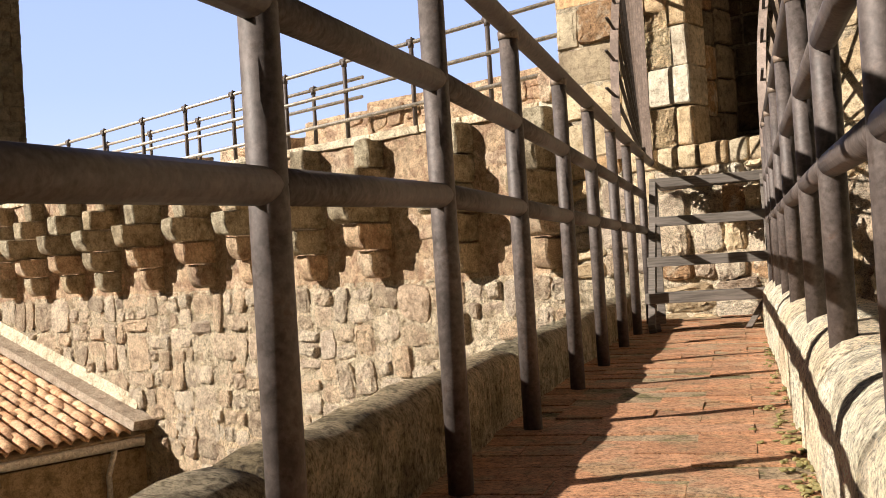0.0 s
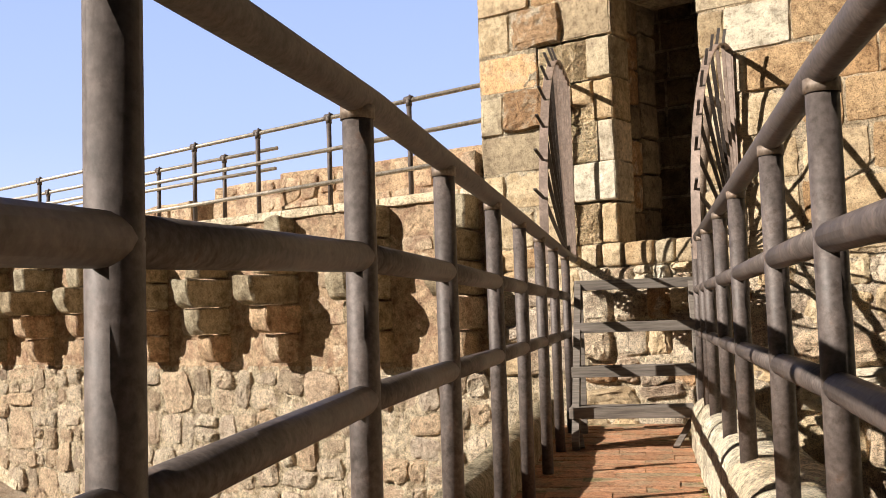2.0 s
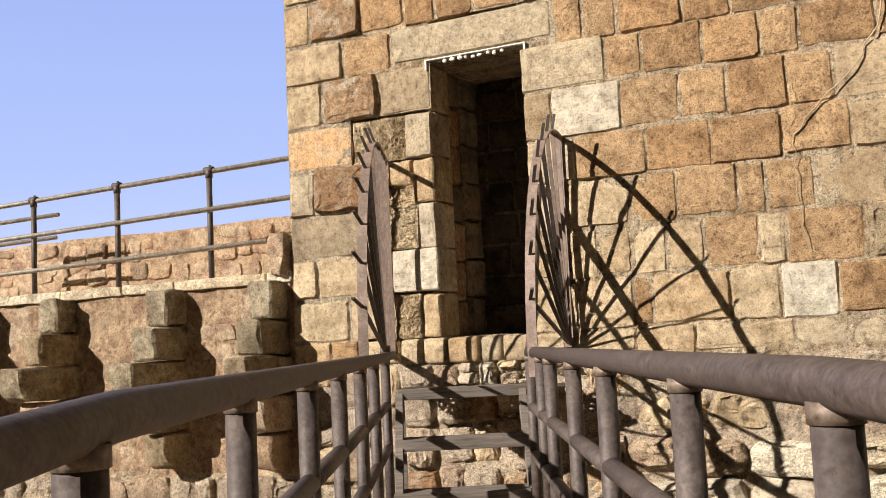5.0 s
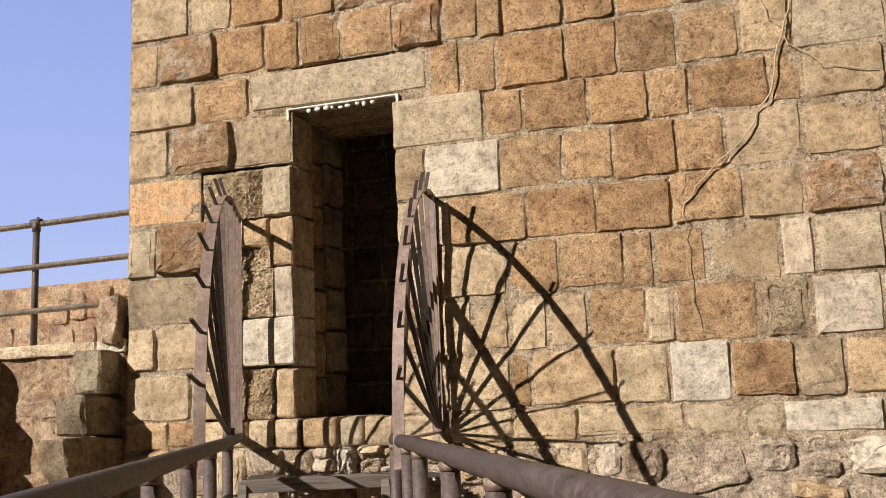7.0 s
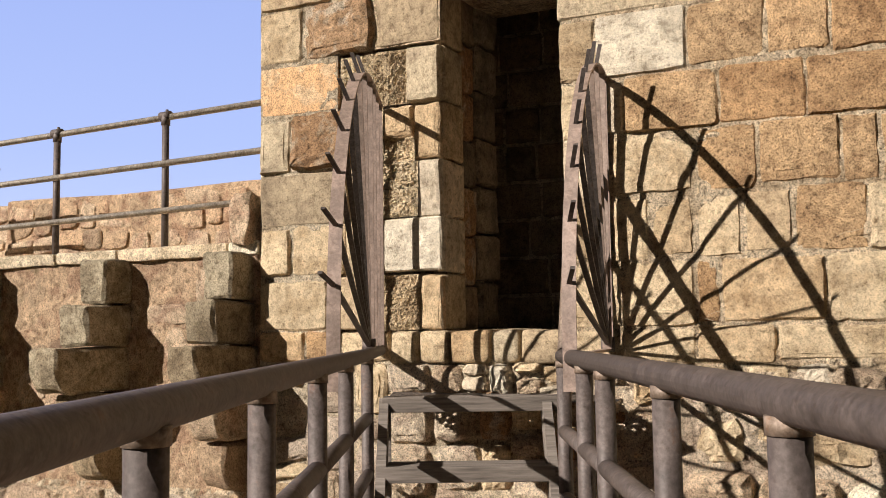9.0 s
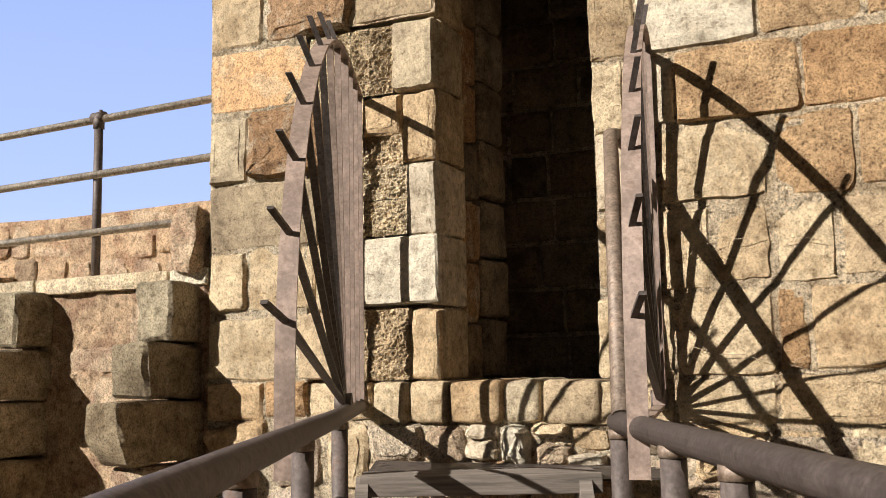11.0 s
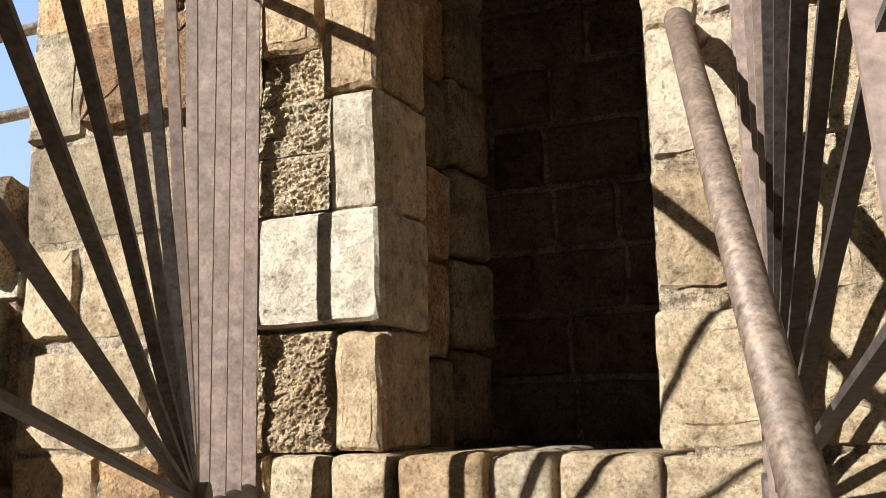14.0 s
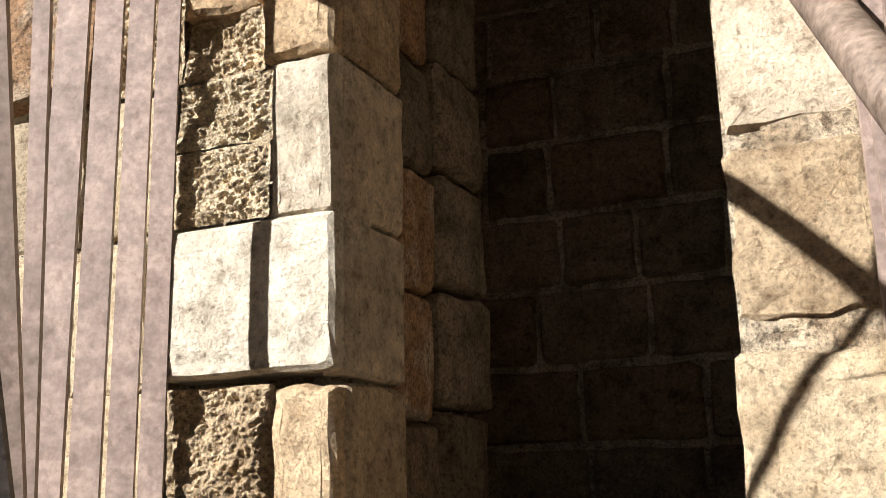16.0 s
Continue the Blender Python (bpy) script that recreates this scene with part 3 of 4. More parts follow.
def corbel(x, lean=1.0):
    for i, (z0, z1, out, wide) in enumerate(STEPS):
        out *= lean * rng.uniform(0.94, 1.05)
        w = wide * rng.uniform(0.95, 1.15)
        bm = bmesh.new()
        round_foot = i >= 2
        n = 7
        rows = []
        h = z1 - z0 - 0.012
        prof = [(0.08, h), (-out, h)]
        if round_foot:
            prof.append((-out, h * 0.70))
            for k in range(n):
                a = math.pi / 2 * (k + 1) / n
                prof.append((-out + min(0.13, out * 0.5) * (1 - math.cos(a)), h * 0.70 * (1 - math.sin(a))))
        else:
            prof += [(-out, h * 0.5), (-out * rng.uniform(0.9, 1.0), 0)]
        prof.append((0.08, 0))
        for sx in (-1, -0.4, 0.4, 1):
            rows.append([bm.verts.new((sx * w / 2, y, z)) for y, z in prof])
        for a, c in zip(rows, rows[1:]):
            for k in range(len(prof)):
                bm.faces.new((a[k], a[(k + 1) % len(prof)], c[(k + 1) % len(prof)], c[k]))
        bm.faces.new(rows[0][::-1])
        bm.faces.new(rows[-1])
        bmesh.ops.recalc_face_normals(bm, faces=bm.faces)
        bmesh.ops.bevel(bm, geom=[e for e in bm.edges if e.calc_face_angle(0) > 0.9], offset=0.016, segments=1, affect="EDGES")
        bmesh.ops.subdivide_edges(bm, edges=[e for e in bm.edges if e.calc_length() > 0.09], cuts=2, use_grid_fill=True)
        off = Vector((x * 5.3, i * 7.1, 0))
        for v in bm.verts:
            v.co += 0.020 * Vector((noise.noise(v.co * 11 + off), noise.noise(v.co * 8 + off + Vector((9, 0, 0))), noise.noise(v.co * 8 + off + Vector((0, 9, 0)))))
        s = part("corbel_stone", bm, CORBEL if i < 3 or rng.random() < 0.5 else CURTAIN, curtain)
        s.location = (x + rng.uniform(-0.02, 0.02), 0.03, z0)


for cx in (-1.30, -2.26, -3.36, -4.26, -5.22, -6.18, -7.22, -8.20, -9.13, -10.13, -11.1, -12.1, -13.1):
    corbel(cx, 1.0)
# broken stones on the end of the capping, against the tower
for (x, y, z), (sx, sy, sz) in (((-1.27, 0.02, 1.92), (0.15, 0.20, 0.30)),):
    bm = bmesh.new()
    bmesh.ops.create_icosphere(bm, subdivisions=3, radius=0.5)
    for v in bm.verts:
        q = v.co * 1.15
        v.co = Vector([max(-0.42, min(0.42, c)) for c in q]) + 0.09 * Vector((noise.noise(v.co * 3 + Vector((x, 0, z))), noise.noise(v.co * 3 + Vector((5, z, 0))), noise.noise(v.co * 3 + Vector((0, 5, z)))))
        v.co = Vector((v.co.x * sx, v.co.y * sy, v.co.z * sz)) * 1.15
    s = part("broken_stone", bm, CURTAIN, curtain)
    s.location = (x, y, z)

# low wall behind the wall walk, broken by gaps
back = new("wall_back")
tagged(back, "low crumbling parapet wall behind the wall walk", "wall", kind="structure")
for x0, x1, y0, top in ((-5.0, -1.17, 1.5, 2.43), (-7.4, -5.3, 2.6, 2.62), (-9.6, -8.0, 2.7, 2.5), (-13.5, -10.4, 2.7, 2.48)):
    bm = bmesh.new()
    box(bm, (x0, y0, CTOP - 0.05), (x1, y0 + 0.45, top), 0.03)
    bmesh.ops.subdivide_edges(bm, edges=bm.edges[:], cuts=5, use_grid_fill=True)
    for v in bm.verts:
        v.co += 0.05 * Vector((noise.noise(v.co * 3), noise.noise(v.co * 3 + Vector((7, 0, 0))), noise.noise(v.co * 3 + Vector((0, 7, 0)))))
    part("wall_body", bm, CURTAIN, back)
    rubble(back, x0 + 0.03, x1 - 0.02, CTOP, top - 0.04, [CURTAIN], (0.2, 0.42), (0.16, 0.26), y=y0 - 0.004, proud=0.014)

# ---- railing on the wall walk ----
def sky_railing(y0, x_first, step, count, z_first, drop, levels, start, end, label):
    ob = empty("railing", (x_first, y0, CTOP))
    tagged(ob, label, "railing", "railings")
    base = Matrix.Translation((-x_first, -y0, -CTOP))
    zt = lambda x: z_first + drop * (x - x_first)  # noqa: E731
    for i in range(count):
        x = x_first - i * step
        bm = bmesh.new()
        tube(bm, [(x, y0, CTOP - 0.03), (x, y0, zt(x))], 0.023, 10)
        bmesh.ops.transform(bm, matrix=base, verts=bm.verts)
        p = part("post", bm, PIPE, ob)
        bm = bmesh.new()
        tube(bm, [(x, y0, zt(x) - 0.05), (x, y0, zt(x) + 0.02)], 0.029, 10)
        tube(bm, [(x - 0.04, y0, zt(x) + 0.01), (x + 0.04, y0, zt(x) + 0.01)], 0.029, 10)
        tube(bm, [(x + 0.01, y0, zt(x) + 0.02), (x + 0.01, y0, zt(x) + 0.05)], 0.010, 8)
        bmesh.ops.transform(bm, matrix=base, verts=bm.verts)
        part("clamp", bm, PIPE, p, "dark pipe clamp")
    for k, below in enumerate(levels):
        bm = bmesh.new()
        e = end - (0.35 if k == 2 else 0)
        tube(bm, [(start, y0 - 0.03 * (k > 0), zt(start) - below), (e, y0 - 0.03 * (k > 0), zt(e) - below)], 0.020, 10)
        bmesh.ops.transform(bm, matrix=base, verts=bm.verts)
        part("rail", bm, GALV, ob, "pale galvanised rail")


sky_railing(0.20, -2.05, 0.945, 13, 2.635, 0.017, (0, 0.30, 0.60), -14.2, -1.15, "pipe railing with three galvanised rails on dark posts")
sky_railing(0.95, -5.29, 1.15, 6, 2.60, 0.012, (0.0, 0.22), -12.5, -4.45, "second pipe railing farther back on the wall walk")

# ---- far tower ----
# dark stone throughout: the shade of its visible side is put into colour
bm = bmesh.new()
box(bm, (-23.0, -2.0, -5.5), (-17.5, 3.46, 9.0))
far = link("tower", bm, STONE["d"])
tagged(far, "tall stone tower, its own shade put into a dark stone colour", "tower")
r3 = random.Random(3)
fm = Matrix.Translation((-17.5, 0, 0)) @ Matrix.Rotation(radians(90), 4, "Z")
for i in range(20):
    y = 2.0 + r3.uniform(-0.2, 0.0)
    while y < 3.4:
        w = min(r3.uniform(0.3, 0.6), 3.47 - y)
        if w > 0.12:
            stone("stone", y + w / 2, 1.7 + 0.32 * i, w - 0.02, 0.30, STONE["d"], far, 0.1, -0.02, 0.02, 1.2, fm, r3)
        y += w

# ---- tiled roof against the curtain wall ----
house = empty("house", (-8.5, -3.0, -5.5))
tagged(house, "small lean-to house with a sunlit clay tile roof below the wall", "house")
hb = Matrix.Translation((8.5, 3.0, 5.5))


def place(bm):
    bmesh.ops.transform(bm, matrix=hb, verts=bm.verts)
    return bm


EAVE, RISE = -7.53, 0.262
rz = lambda x: -1.29 + RISE * (EAVE - x)  # noqa: E731
bm = bmesh.new()
box(bm, (-12.5, -6.0, -5.5), (-7.78, 0.03, -1.55))
part("wall", place(bm), PLASTER, house)
bm = bmesh.new()
bar(bm, (EAVE + 0.02, -3.1, rz(EAVE) - 0.10), (-12.6, -3.1, rz(-12.6) - 0.10), (0, 1, 0), 5.9, 0.10)
part("roof", place(bm), PLASTER, house)
bm = bmesh.new()
tube(bm, [(EAVE + 0.06, -6.0, rz(EAVE) - 0.13), (EAVE + 0.06, -0.2, rz(EAVE) - 0.13)], 0.055, 10)
tube(bm, [(EAVE + 0.03, -0.55, rz(EAVE) - 0.15), (EAVE - 0.16, -0.55, rz(EAVE) - 0.5), (EAVE - 0.16, -0.55, -5.4)], 0.035, 10)
part("gutter", place(bm), GALV, house, "grey gutter and downpipe", True)
bm = bmesh.new()
bar(bm, (EAVE + 0.05, -0.16, rz(EAVE) + 0.06), (-12.6, -0.16, rz(-12.6) + 0.06), (0, 1, 0), 0.30, 0.12)
part("flashing", place(bm), RUBBLE_GREY, house, "grey mortar flashing along the wall")
bm = bmesh.new()
bar(bm, (EAVE - 0.3, -0.02, rz(EAVE) + 0.22), (-12.6, -0.02, rz(-12.6) + 0.16), (0, 0.3, 1), 0.26, 0.07)
part("fillet", place(bm), COPING, house, "pale mortar fillet against the wall")


def tile_mesh():
    bm = bmesh.new()
    n, L = 6, 0.46
    rows = []
    for y, ra in ((0, 0.092), (L, 0.072)):
        for t in (1.0, 0.84):
            rows.append([bm.verts.new((-y, ra * t * math.cos(math.pi * k / n), ra * t * math.sin(math.pi * k / n) * 0.9)) for k in range(n + 1)])
    a, ai, c, ci = rows
    for p, q in ((a, c), (ci, ai), (ai, a), (c, ci)):
        for k in range(n):
            bm.faces.new((p[k], p[k + 1], q[k + 1], q[k])).smooth = True
    bmesh.ops.recalc_face_normals(bm, faces=bm.faces)
    me = bpy.data.meshes.new("roof_tile")
    bm.to_mesh(me)
    bm.free()
    me.materials.append(TILE)
    return me


tile = tile_mesh()
tilt = Matrix.Rotation(math.atan(RISE), 4, "Y")
for c in range(17):
    y = -0.42 - 0.19 * c
    for i in range(13):
        x = EAVE - 0.335 * i + rng.uniform(-0.015, 0.015)
        ob = new("roof_tile", tile)
        ob.parent = house
        ob.matrix_basis = hb @ Matrix.Translation((x, y + rng.uniform(-0.008, 0.008), rz(x) - 0.035)) @ tilt @ Matrix.Rotation(radians(3.5 + rng.uniform(-1, 1)), 4, "Y") @ Matrix.Rotation(radians(rng.uniform(-2, 2)), 4, "X")

# ---- walkway ----
LEN0, LEN1 = -10.0, -0.25
walk_base = link("wall_walkway", (lambda b: (box(b, (-0.60, LEN0, -5.5), (0.62, LEN1, -0.02)), b)[1])(bmesh.new()), GROUT)
walk_base.matrix_basis = WALKWAY
tagged(walk_base, "masonry bridge that carries the walkway", "walkway", kind="structure")
floor = link("floor", (lambda b: (box(b, (-0.46, LEN0, -0.02), (0.38, LEN1, -0.008)), b)[1])(bmesh.new()), GROUT)
floor.matrix_basis = WALKWAY
tagged(floor, "worn terracotta brick paving with mossy joints", "floor", kind="structure")

# parapets with rounded, uneven tops
def parapet(name, v0, v1, top, mat, joints, label, bulge, slope=0.0):
    host = new(name)
    tagged(host, label, "parapet", kind="structure")
    for a, c in zip(joints, joints[1:]):
        bm = bmesh.new()
        n, m = max(3, int((c - a) / 0.07)), 14
        rows = []
        for i in range(n + 1):
            u = a + 0.006 + (c - a - 0.012) * i / n
            pull = 0.965 if i in (0, n) else 1.0
            row = []
            for k in range(m + 1):
                t = k / m
                ang = math.pi * t
                w = (v1 - v0) / 2
                x = (v0 + v1) / 2 - w * math.copysign(abs(math.cos(ang)) ** 0.55, math.cos(ang))
                z = top - bulge + bulge * math.sin(ang) ** 0.8 - slope * max(0.0, (x - v0 - 0.5 * (v1 - v0)) / (v0 - v1) * 2)
                q = Vector((x, u, z))
                q += 0.014 * Vector((noise.noise(q * 6), 0, noise.noise(q * 6 + Vector((4, 0, 0))))) + 0.006 * Vector((noise.noise(q * 25), 0, noise.noise(q * 25 + Vector((4, 0, 0)))))
                q.z = (q.z - 0) * pull if q.z > 0 else q.z
                row.append(bm.verts.new(q))
            row = [bm.verts.new((row[0].co.x, u, -0.3))] + row + [bm.verts.new((row[-1].co.x, u, -0.6))]
            rows.append(row)
        for p, q in zip(rows, rows[1:]):
            for k in range(len(p) - 1):
                bm.faces.new((p[k], p[k + 1], q[k + 1], q[k])).smooth = True
        bm.faces.new(rows[0])
        bm.faces.new(rows[-1][::-1])
        bmesh.ops.recalc_face_normals(bm, faces=bm.faces)
        s = part("coping_stone", bm, mat, host)
        s.matrix_basis = WALKWAY


parapet("parapet_left", -0.63, -0.43, 0.205, PARAPET, (-10.0, -8.0, -6.4, -4.6, -3.0, -1.6, -0.55), "rough grey lichened parapet with a rounded top", 0.07, 0.085)
parapet("parapet_right", 0.375, 0.70, 0.29, COPING, (-10.0, -8.6, -7.3, -6.45, -5.75, -5.1, -4.5, -3.9, -3.2, -2.5, -1.55), "sunlit parapet of rounded pale coping stones", 0.15)

# ---- pipe railings along the walkway ----
R_PIPE = 0.029


def walkway_railing(v_near, v_far, posts, foot, ends, label):
    ob = empty("railing", at(-5, v_near, 0))
    tagged(ob, label, "railing", "railings")
    base = Matrix.Translation(-at(-5, v_near, 0))
    line = lambda u: v_near + (v_far - v_near) * (u + 7) / 6  # noqa: E731
    dip = lambda u: (0.034 if v_near < 0 else 0.017) * min(0.0, u + 5.6)  # noqa: E731
    top = lambda u: 1.122 + dip(u)  # noqa: E731
    near = -9.6
    bm = bmesh.new()
    tube(bm, [at(near, line(near), top(near) + R_PIPE), at(-5.6, line(-5.6), top(-5.6) + R_PIPE), at(ends[0], line(ends[0]), top(ends[0]) + R_PIPE)] + [Vector(e) for e in ends[1:]], R_PIPE, 18)
    bmesh.ops.transform(bm, matrix=base, verts=bm.verts)
    part("top_rail", bm, PIPE, ob)
    for u in posts:
        bm = bmesh.new()
        tube(bm, [at(u, line(u), foot), at(u, line(u), top(u) + 0.01)], 0.0275, 16)
        bmesh.ops.transform(bm, matrix=base, verts=bm.verts)
        p = part("post", bm, PIPE, ob)
        bm = bmesh.new()
        tube(bm, [at(u, line(u), top(u) - 0.012), at(u, line(u), top(u) + 0.012)], 0.0305, 16)
        bmesh.ops.transform(bm, matrix=base, verts=bm.verts)
        part("weld", bm, RUST_PIPE, p)
    spans = [near] + list(posts)
    for a, c in zip(spans, spans[1:]):
        for z in (0.872, 0.628):
            bm = bmesh.new()
            rise = lambda u: z + dip(u)  # noqa: E731
            tube(bm, [at(a, line(a), rise(a)), at(c, line(c), rise(c))], 0.0265, 16)
            bmesh.ops.transform(bm, matrix=base, verts=bm.verts)
            part("rail", bm, PIPE, ob)
    return ob


walkway_railing(-0.34, -0.34, (-8.25, -7.4, -6.55, -5.71, -4.92, -4.06, -3.30, -2.46, -1.68, -0.74), -0.02, (-1.0, (-0.375, -0.002, 1.16)), "dark pipe railing with three rails beside the walkway")
walkway_railing(0.432, 0.455, (-8.2, -7.3, -6.45, -5.65, -4.95, -4.03, -3.30, -2.50, -2.06, -1.46), 0.20, (-1.43,), "dark pipe railing standing on the pale coping")

# ---- fan-shaped spiked barriers ----
def fan(root, angle, mid, radius, hub_at, uprights, lean, label):
    """An upright fan that stands out from the tower wall at root: an arc of flat band about mid (metres from the wall, height),
    rods from the hub to the band, each ending in a spike beyond it, and flat uprights beside the wall."""
    d = Vector((math.sin(angle), -math.cos(angle), 0))
    side = Vector((-d.y, d.x, 0))
    ob = empty("fan_barrier", root)
    tagged(ob, label, "barrier", "fan barriers")
    spot = lambda s, z: d * s + Vector((0, 0, z - root[2]))  # noqa: E731
    hub = spot(hub_at, mid[1])
    rim = lambda a, r: spot(mid[0] + r * math.cos(a), mid[1] + r * math.sin(a))  # noqa: E731
    n, rows = 48, []
    for i in range(n + 1):
        a = -0.035 + (math.pi / 2 + 0.035) * i / n
        o = (rim(a, 1.0) - rim(a, 0.0)) * 0.005
        rows.append([rim(a, radius) + side * k * 0.025 + o * t for k, t in ((-1, -1), (1, -1), (1, 1), (-1, 1))])
    rows.insert(0, [p - Vector((0, 0, 0.10)) for p in rows[0]])
    rows.append([p - d * (mid[0] - 0.008) for p in rows[-1]])
    bm = bmesh.new()
    rows = [[bm.verts.new(p) for p in r] for r in rows]
    for p, q in zip(rows, rows[1:]):
        for k in range(4):
            bm.faces.new((p[k], p[(k + 1) % 4], q[(k + 1) % 4], q[k]))
    bm.faces.new(rows[0][::-1])
    bm.faces.new(rows[-1])
    bmesh.ops.recalc_face_normals(bm, faces=bm.faces)
    part("arc_band", bm, FAN_STEEL, ob, "curved flat steel band")
    for i in range(1, 9):
        a = radians(10.3 * i)
        end = rim(a, radius - 0.004)
        bm = bmesh.new()
        bar(bm, hub + (end - hub).normalized() * 0.03, end, side, 0.022, 0.012)
        # lower rods get darker steel: the shade of their undersides as colour
        part("rod", bm, SPIKE if i < 7 else FAN_STEEL, ob)
        bm = bmesh.new()
        p0 = rim(a, radius + 0.003)
        way = ((rim(a, 1.0) - rim(a, 0.0)) * 0.75 + Vector((0, 0, 0.25)) + V * lean).normalized()
        bar(bm, p0, p0 + way * 0.10, side, 0.017, 0.012)
        part("spike", bm, SPIKE, ob, "blunt dark spike")
    for s in uprights:
        bm = bmesh.new()
        bar(bm, spot(s, mid[1] - 0.02), spot(s, mid[1] + radius - 0.006), side, 0.044, 0.012)
        part("upright", bm, FAN_STEEL, ob, "flat steel upright")
    bm = bmesh.new()
    tube(bm, [hub + side * -0.03, hub + side * 0.03], 0.036, 14)
    part("hub", bm, PIPE, ob)
    bm = bmesh.new()
    bar(bm, spot(0.02, mid[1] - 0.025), spot(mid[0] + radius, mid[1] - 0.025), side, 0.036, 0.012)
    part("base_bar", bm, FAN_STEEL, ob, "flat steel bar along the rail")
    return ob


fan((-0.377, 0, 1.16), radians(24.6), (0.55, 1.187), 1.29, 0.60, (0.03, 0.22, 0.40, 0.56), -0.34, "spiked fan-shaped steel barrier joined to the railing")
fan((0.885, 0, 1.16), radians(11.5), (0.10, 1.18), 1.30, 0.07, (0.03, 0.10), 0.22, "spiked fan-shaped steel barrier throwing its shadow on the tower")
# sloping handrail beside the steps
bm = bmesh.new()
pr0, pr1 = Vector((1.055, -1.12, 1.165)), Vector((0.765, -0.10, 2.17))
tube(bm, [pr0, pr1 - (pr1 - pr0).normalized() * 0.03, pr1 + Vector((0.01, 0.03, -0.01))], 0.0275, 18)
for v in bm.verts:
    v.co -= pr0
hr = empty("handrail", pr0)
tagged(hr, "rusty steel handrail pipe rising beside the steps", "handrail")
part("pipe", bm, RUST_PIPE, hr)
bm = bmesh.new()
tip = pr1 - pr0
tube(bm, [tip + Vector((0.005, 0.01, -0.02)), tip + Vector((0.03, 0.12, -0.03))], 0.0265, 16)
part("wall_end", bm, RUST_PIPE, hr, "rusted elbow end set into the wall")

# ---- wooden steps ----
steps = empty("wooden_steps", at(-1.1, 0, 0))
steps.matrix_basis = Matrix.Translation(at(-1.16, 0.07, 0.01)) @ WALKWAY.to_3x3().to_4x4()
tagged(steps, "open wooden steps of weathered grey planks up to the door", "steps")
TREADS = ((-1.55, 0.22, -0.36, 0.33), (-1.30, 0.435, -0.355, 0.36), (-1.05, 0.69, -0.35, 0.38), (-0.80, 0.955, -0.34, 0.43))
for u, z, a, c in TREADS:
    bm = bmesh.new()
    y0 = u + 1.1
    box(bm, (a, y0, z - 0.062), (c, y0 + 0.055, z), 0.004)
    for k in range(6):
        box(bm, (a, y0 + 0.060 + 0.031 * k, z - 0.040), (c, y0 + 0.087 + 0.031 * k, z - 0.003), 0.003)
    t = part("tread", bm, WOOD, steps)
# the landing: a thin sheet pierced by short slots, from the top tread to the wall
r12 = random.Random(12)
bm = bmesh.new()
cw, cd = 0.034, 0.016
for i in range(30):
    for k in range(58):
        x0, y0 = -0.34 + cw * i + (cw / 2 if k % 2 else 0.0), 0.36 + cd * k
        reach = (-0.03 - (y0 - 1.16 + cd) * U.y) / V.y - 0.07
        if x0 + cw > reach or r12.random() < 0.08:
            continue
        q = [bm.verts.new((x0 + a, y0 + c, 0.93)) for a, c in ((0, 0), (cw, 0), (cw, cd), (0, cd))]
        bm.faces.new(q)
res = bmesh.ops.extrude_face_region(bm, geom=bm.faces[:])
for v in res["geom"]:
    if isinstance(v, bmesh.types.BMVert):
        v.co.z -= 0.006
bmesh.ops.recalc_face_normals(bm, faces=bm.faces)
part("landing", bm, SPIKE, steps, "dark pierced steel sheet")
for x in (-0.33, 0.375):
    bm = bmesh.new()
    bar(bm, (x, -0.45, 0.0), (x, 0.36, 0.92), (1, 0, 0), 0.04, 0.11)
    part("stringer", bm, WOOD, steps)
bm = bmesh.new()
bar(bm, (-0.33, 0.38, -0.02), (-0.33, 0.38, 0.92), (1, 0, 0), 0.05, 0.05)
part("leg", bm, WOOD, steps)
for x, dx in ((-0.32, -0.02), (0.29, 0.07)):
    bm = bmesh.new()
    bar(bm, (x - dx, -0.38, -0.01), (x + dx, -0.28, 0.20), (1, 0, 0), 0.035, 0.035)
    part("leg", bm, WOOD, steps)

# ---- dry vine on the tower wall ----
vine = empty("dry_vine", (2.6, -0.02, 1.2))
tagged(vine, "thin leafless dry vine clinging to the stones", "vine")


def twig(points, r0, depth=0, r=random.Random(5)):
    pts = [Vector(p) - Vector((2.6, -0.02, 1.2)) for p in points]
    fine = []
    for a, c in zip(pts, pts[1:]):
        for k in range(5):
            q = a.lerp(c, k / 5)
            fine.append(q + Vector((r.uniform(-1, 1) * 0.012, r.uniform(-0.008, 0.004), r.uniform(-1, 1) * 0.012)))
    fine.append(pts[-1])
    bm = bmesh.new()
    tube(bm, fine, r0 * 0.55, 6)
    part("stem", bm, twig_m, vine)


twig([(2.97, -0.03, 3.5), (2.86, -0.03, 3.15), (2.77, -0.03, 2.85), (2.62, -0.03, 2.6), (2.42, -0.03, 2.45), (2.3, -0.03, 2.3)], 0.008)
twig([(2.3, -0.03, 2.3), (2.29, -0.03, 2.0), (2.33, -0.03, 1.65)], 0.004)
twig([(2.86, -0.03, 3.15), (3.05, -0.03, 2.95), (3.3, -0.03, 2.9)], 0.005)
twig([(2.75, -0.03, 3.45), (2.8, -0.03, 3.25), (2.9, -0.03, 3.15)], 0.005)
twig([(2.3, -0.03, 2.6), (2.31, -0.03, 2.45), (2.28, -0.03, 2.35)], 0.003)
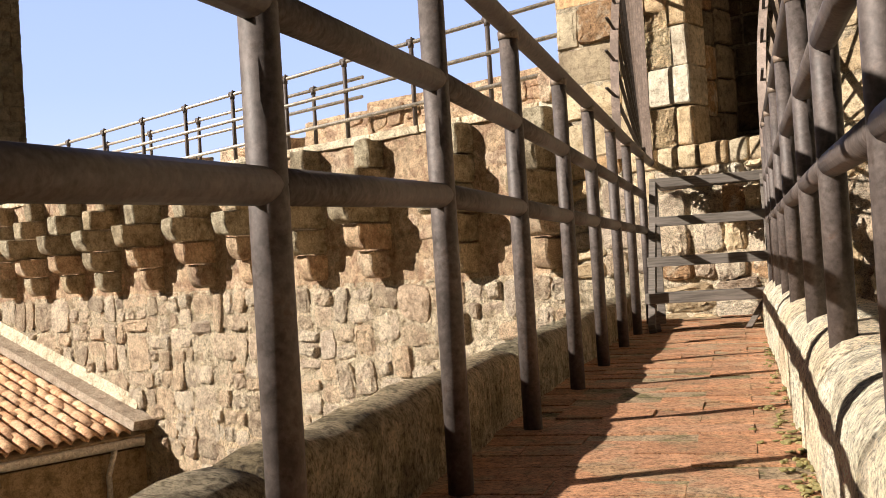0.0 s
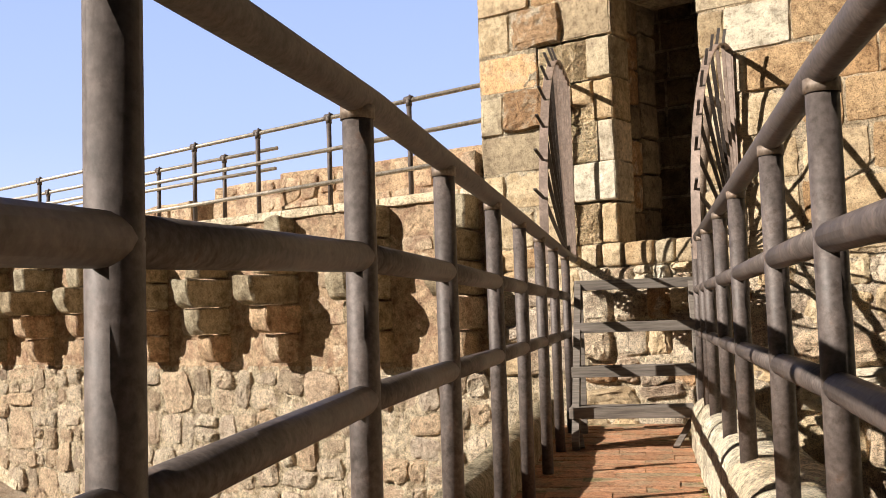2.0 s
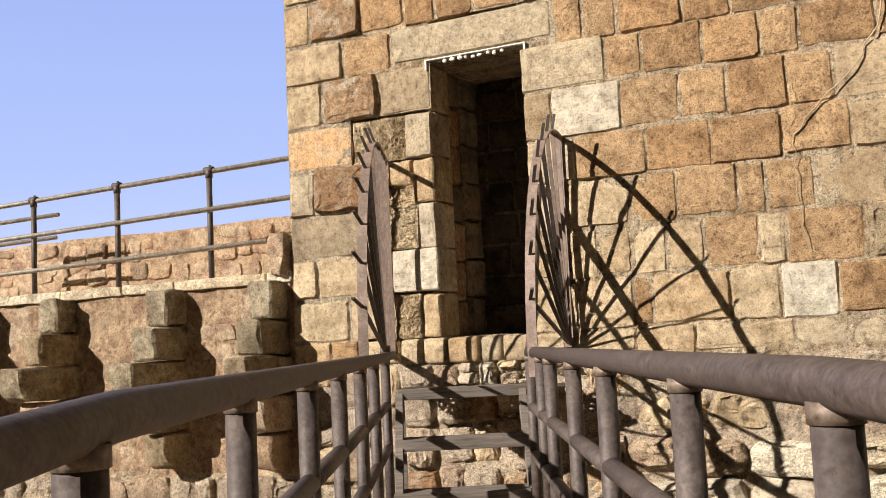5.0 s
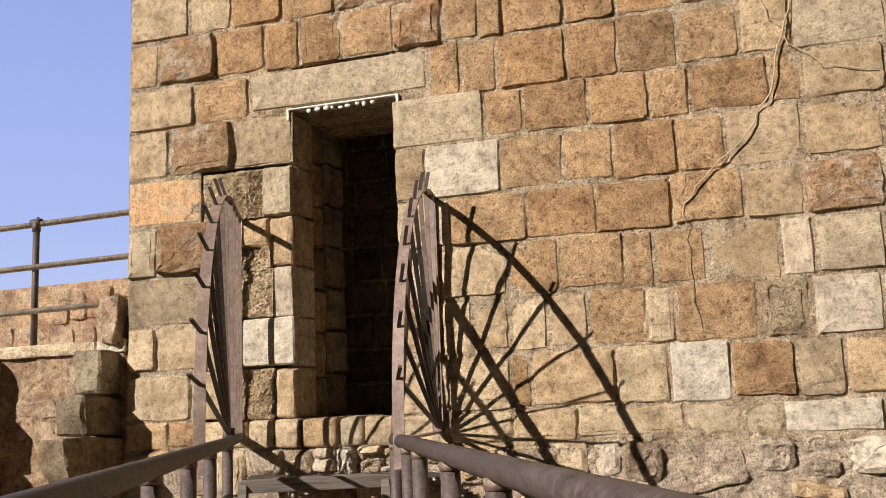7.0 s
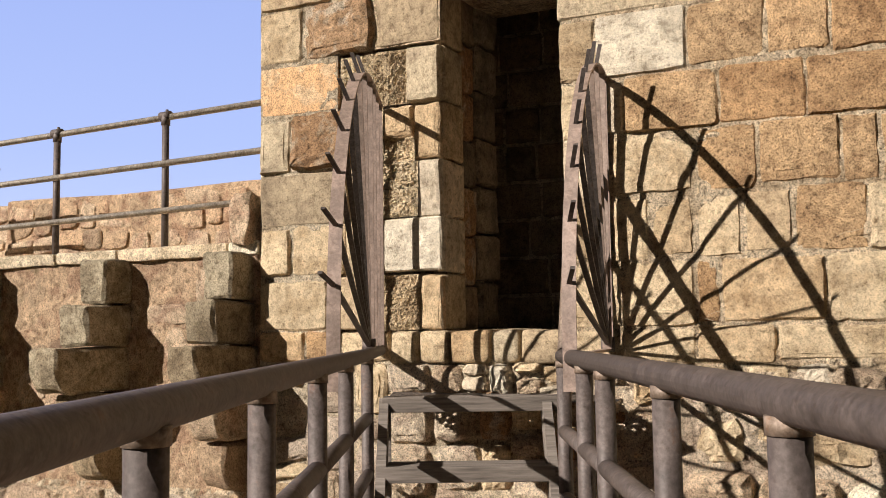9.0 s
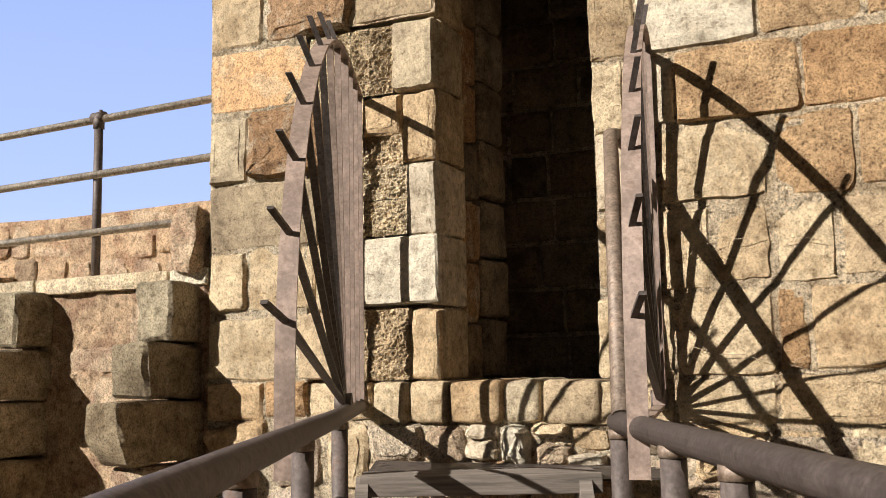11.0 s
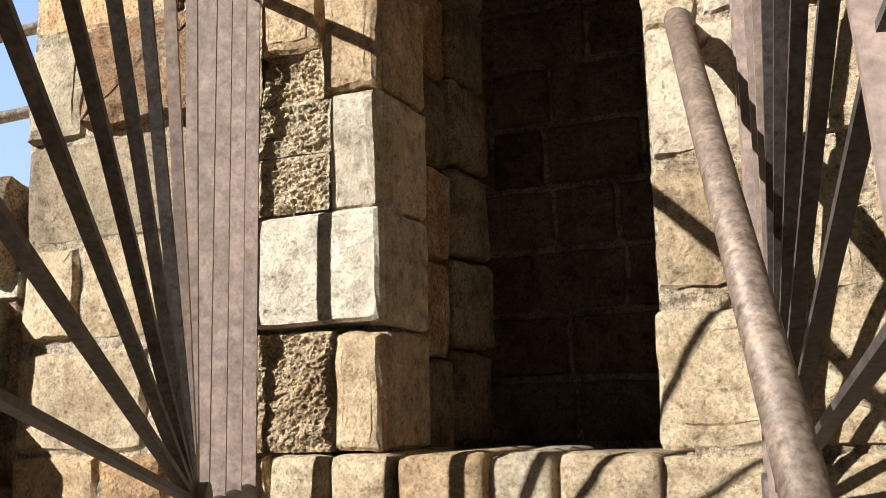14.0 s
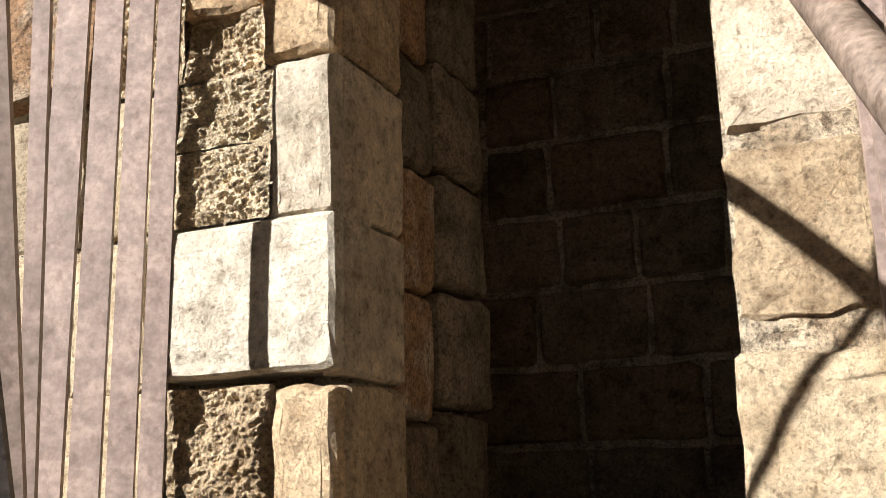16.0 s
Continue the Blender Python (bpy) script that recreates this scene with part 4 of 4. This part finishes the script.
for k in range(8):
    r5 = random.Random(50 + k)
    x, z = r5.uniform(0.85, 2.6), r5.uniform(0.75, 1.75)
    twig([(x, -0.03, z), (x + r5.uniform(0.1, 0.25), -0.035, z + r5.uniform(-0.06, 0.1)), (x + r5.uniform(0.3, 0.5), -0.03, z + r5.uniform(-0.12, 0.06))], 0.002)

# ---- moss along the foot of the sunlit parapet ----
moss_m, moss_nt, moss_b = material("dry_moss", 0.95)
moss_pos = moss_nt.nodes.new("ShaderNodeNewGeometry").outputs["Position"]
moss_nt.links.new(ramp(moss_nt, noise_node(moss_nt, moss_pos, 70, 5, 0.7), [(0.35, (0.10, 0.09, 0.03)), (0.5, (0.21, 0.18, 0.065)), (0.65, (0.34, 0.27, 0.13))]), moss_b.inputs["Base Color"])
r8 = random.Random(8)
bm = bmesh.new()
for k in range(330):
    u = r8.uniform(-8.0, -2.5) if k % 2 else r8.choice((-7.2, -6.1, -5.4)) + r8.gauss(0, 0.3)
    v = 0.375 - abs(r8.gauss(0, 0.035))
    w = r8.uniform(0.004, 0.013)
    bmesh.ops.create_icosphere(bm, subdivisions=1, radius=1.0, matrix=Matrix.Translation(at(u, v, 0.0)) @ Matrix.Rotation(r8.uniform(0, 3), 4, "Z") @ Matrix.Diagonal((w, w * r8.uniform(0.6, 1.3), r8.uniform(0.002, 0.006), 1)))
for v in bm.verts:
    v.co += 0.003 * Vector((noise.noise(v.co * 60), noise.noise(v.co * 60 + Vector((3, 0, 0))), 0.5 * noise.noise(v.co * 60 + Vector((0, 3, 0)))))
tagged(link("moss", bm, moss_m), "patches of dry green moss on the brick paving", "moss", kind="stuff")

# ---- paving bricks, last ----
brick_me = []
for k in range(4):
    bm = bmesh.new()
    box(bm, (-0.5, -0.5, -0.02), (0.5, 0.5, -0.004))
    for v in bm.verts:
        if v.co.z > -0.01:
            v.co.z += rng.uniform(-0.003, 0.003)
        v.co.x += rng.uniform(-0.008, 0.008)
        v.co.y += rng.uniform(-0.02, 0.02)
    me = bpy.data.meshes.new("brick")
    bm.to_mesh(me)
    bm.free()
    me.materials.append(BRICK)
    brick_me.append(me)
u, row = -8.2, 0
while u < -0.35:
    dep = 0.138
    x = -0.45 - (0.14 if row % 2 else 0.0)
    while x < 0.375:
        lo, hi = max(x, -0.45), min(x + 0.285, 0.375)
        if hi - lo > 0.03:
            ob = new("brick", brick_me[rng.randrange(4)])
            ob.matrix_basis = Matrix.Translation(((lo + hi) / 2, u + dep / 2, 0.0 + rng.uniform(-0.004, 0.003))) @ Matrix.Diagonal((hi - lo - 0.003, dep - 0.003, 1, 1))
            ob.parent = floor
        x += 0.285
    u += dep
    row += 1
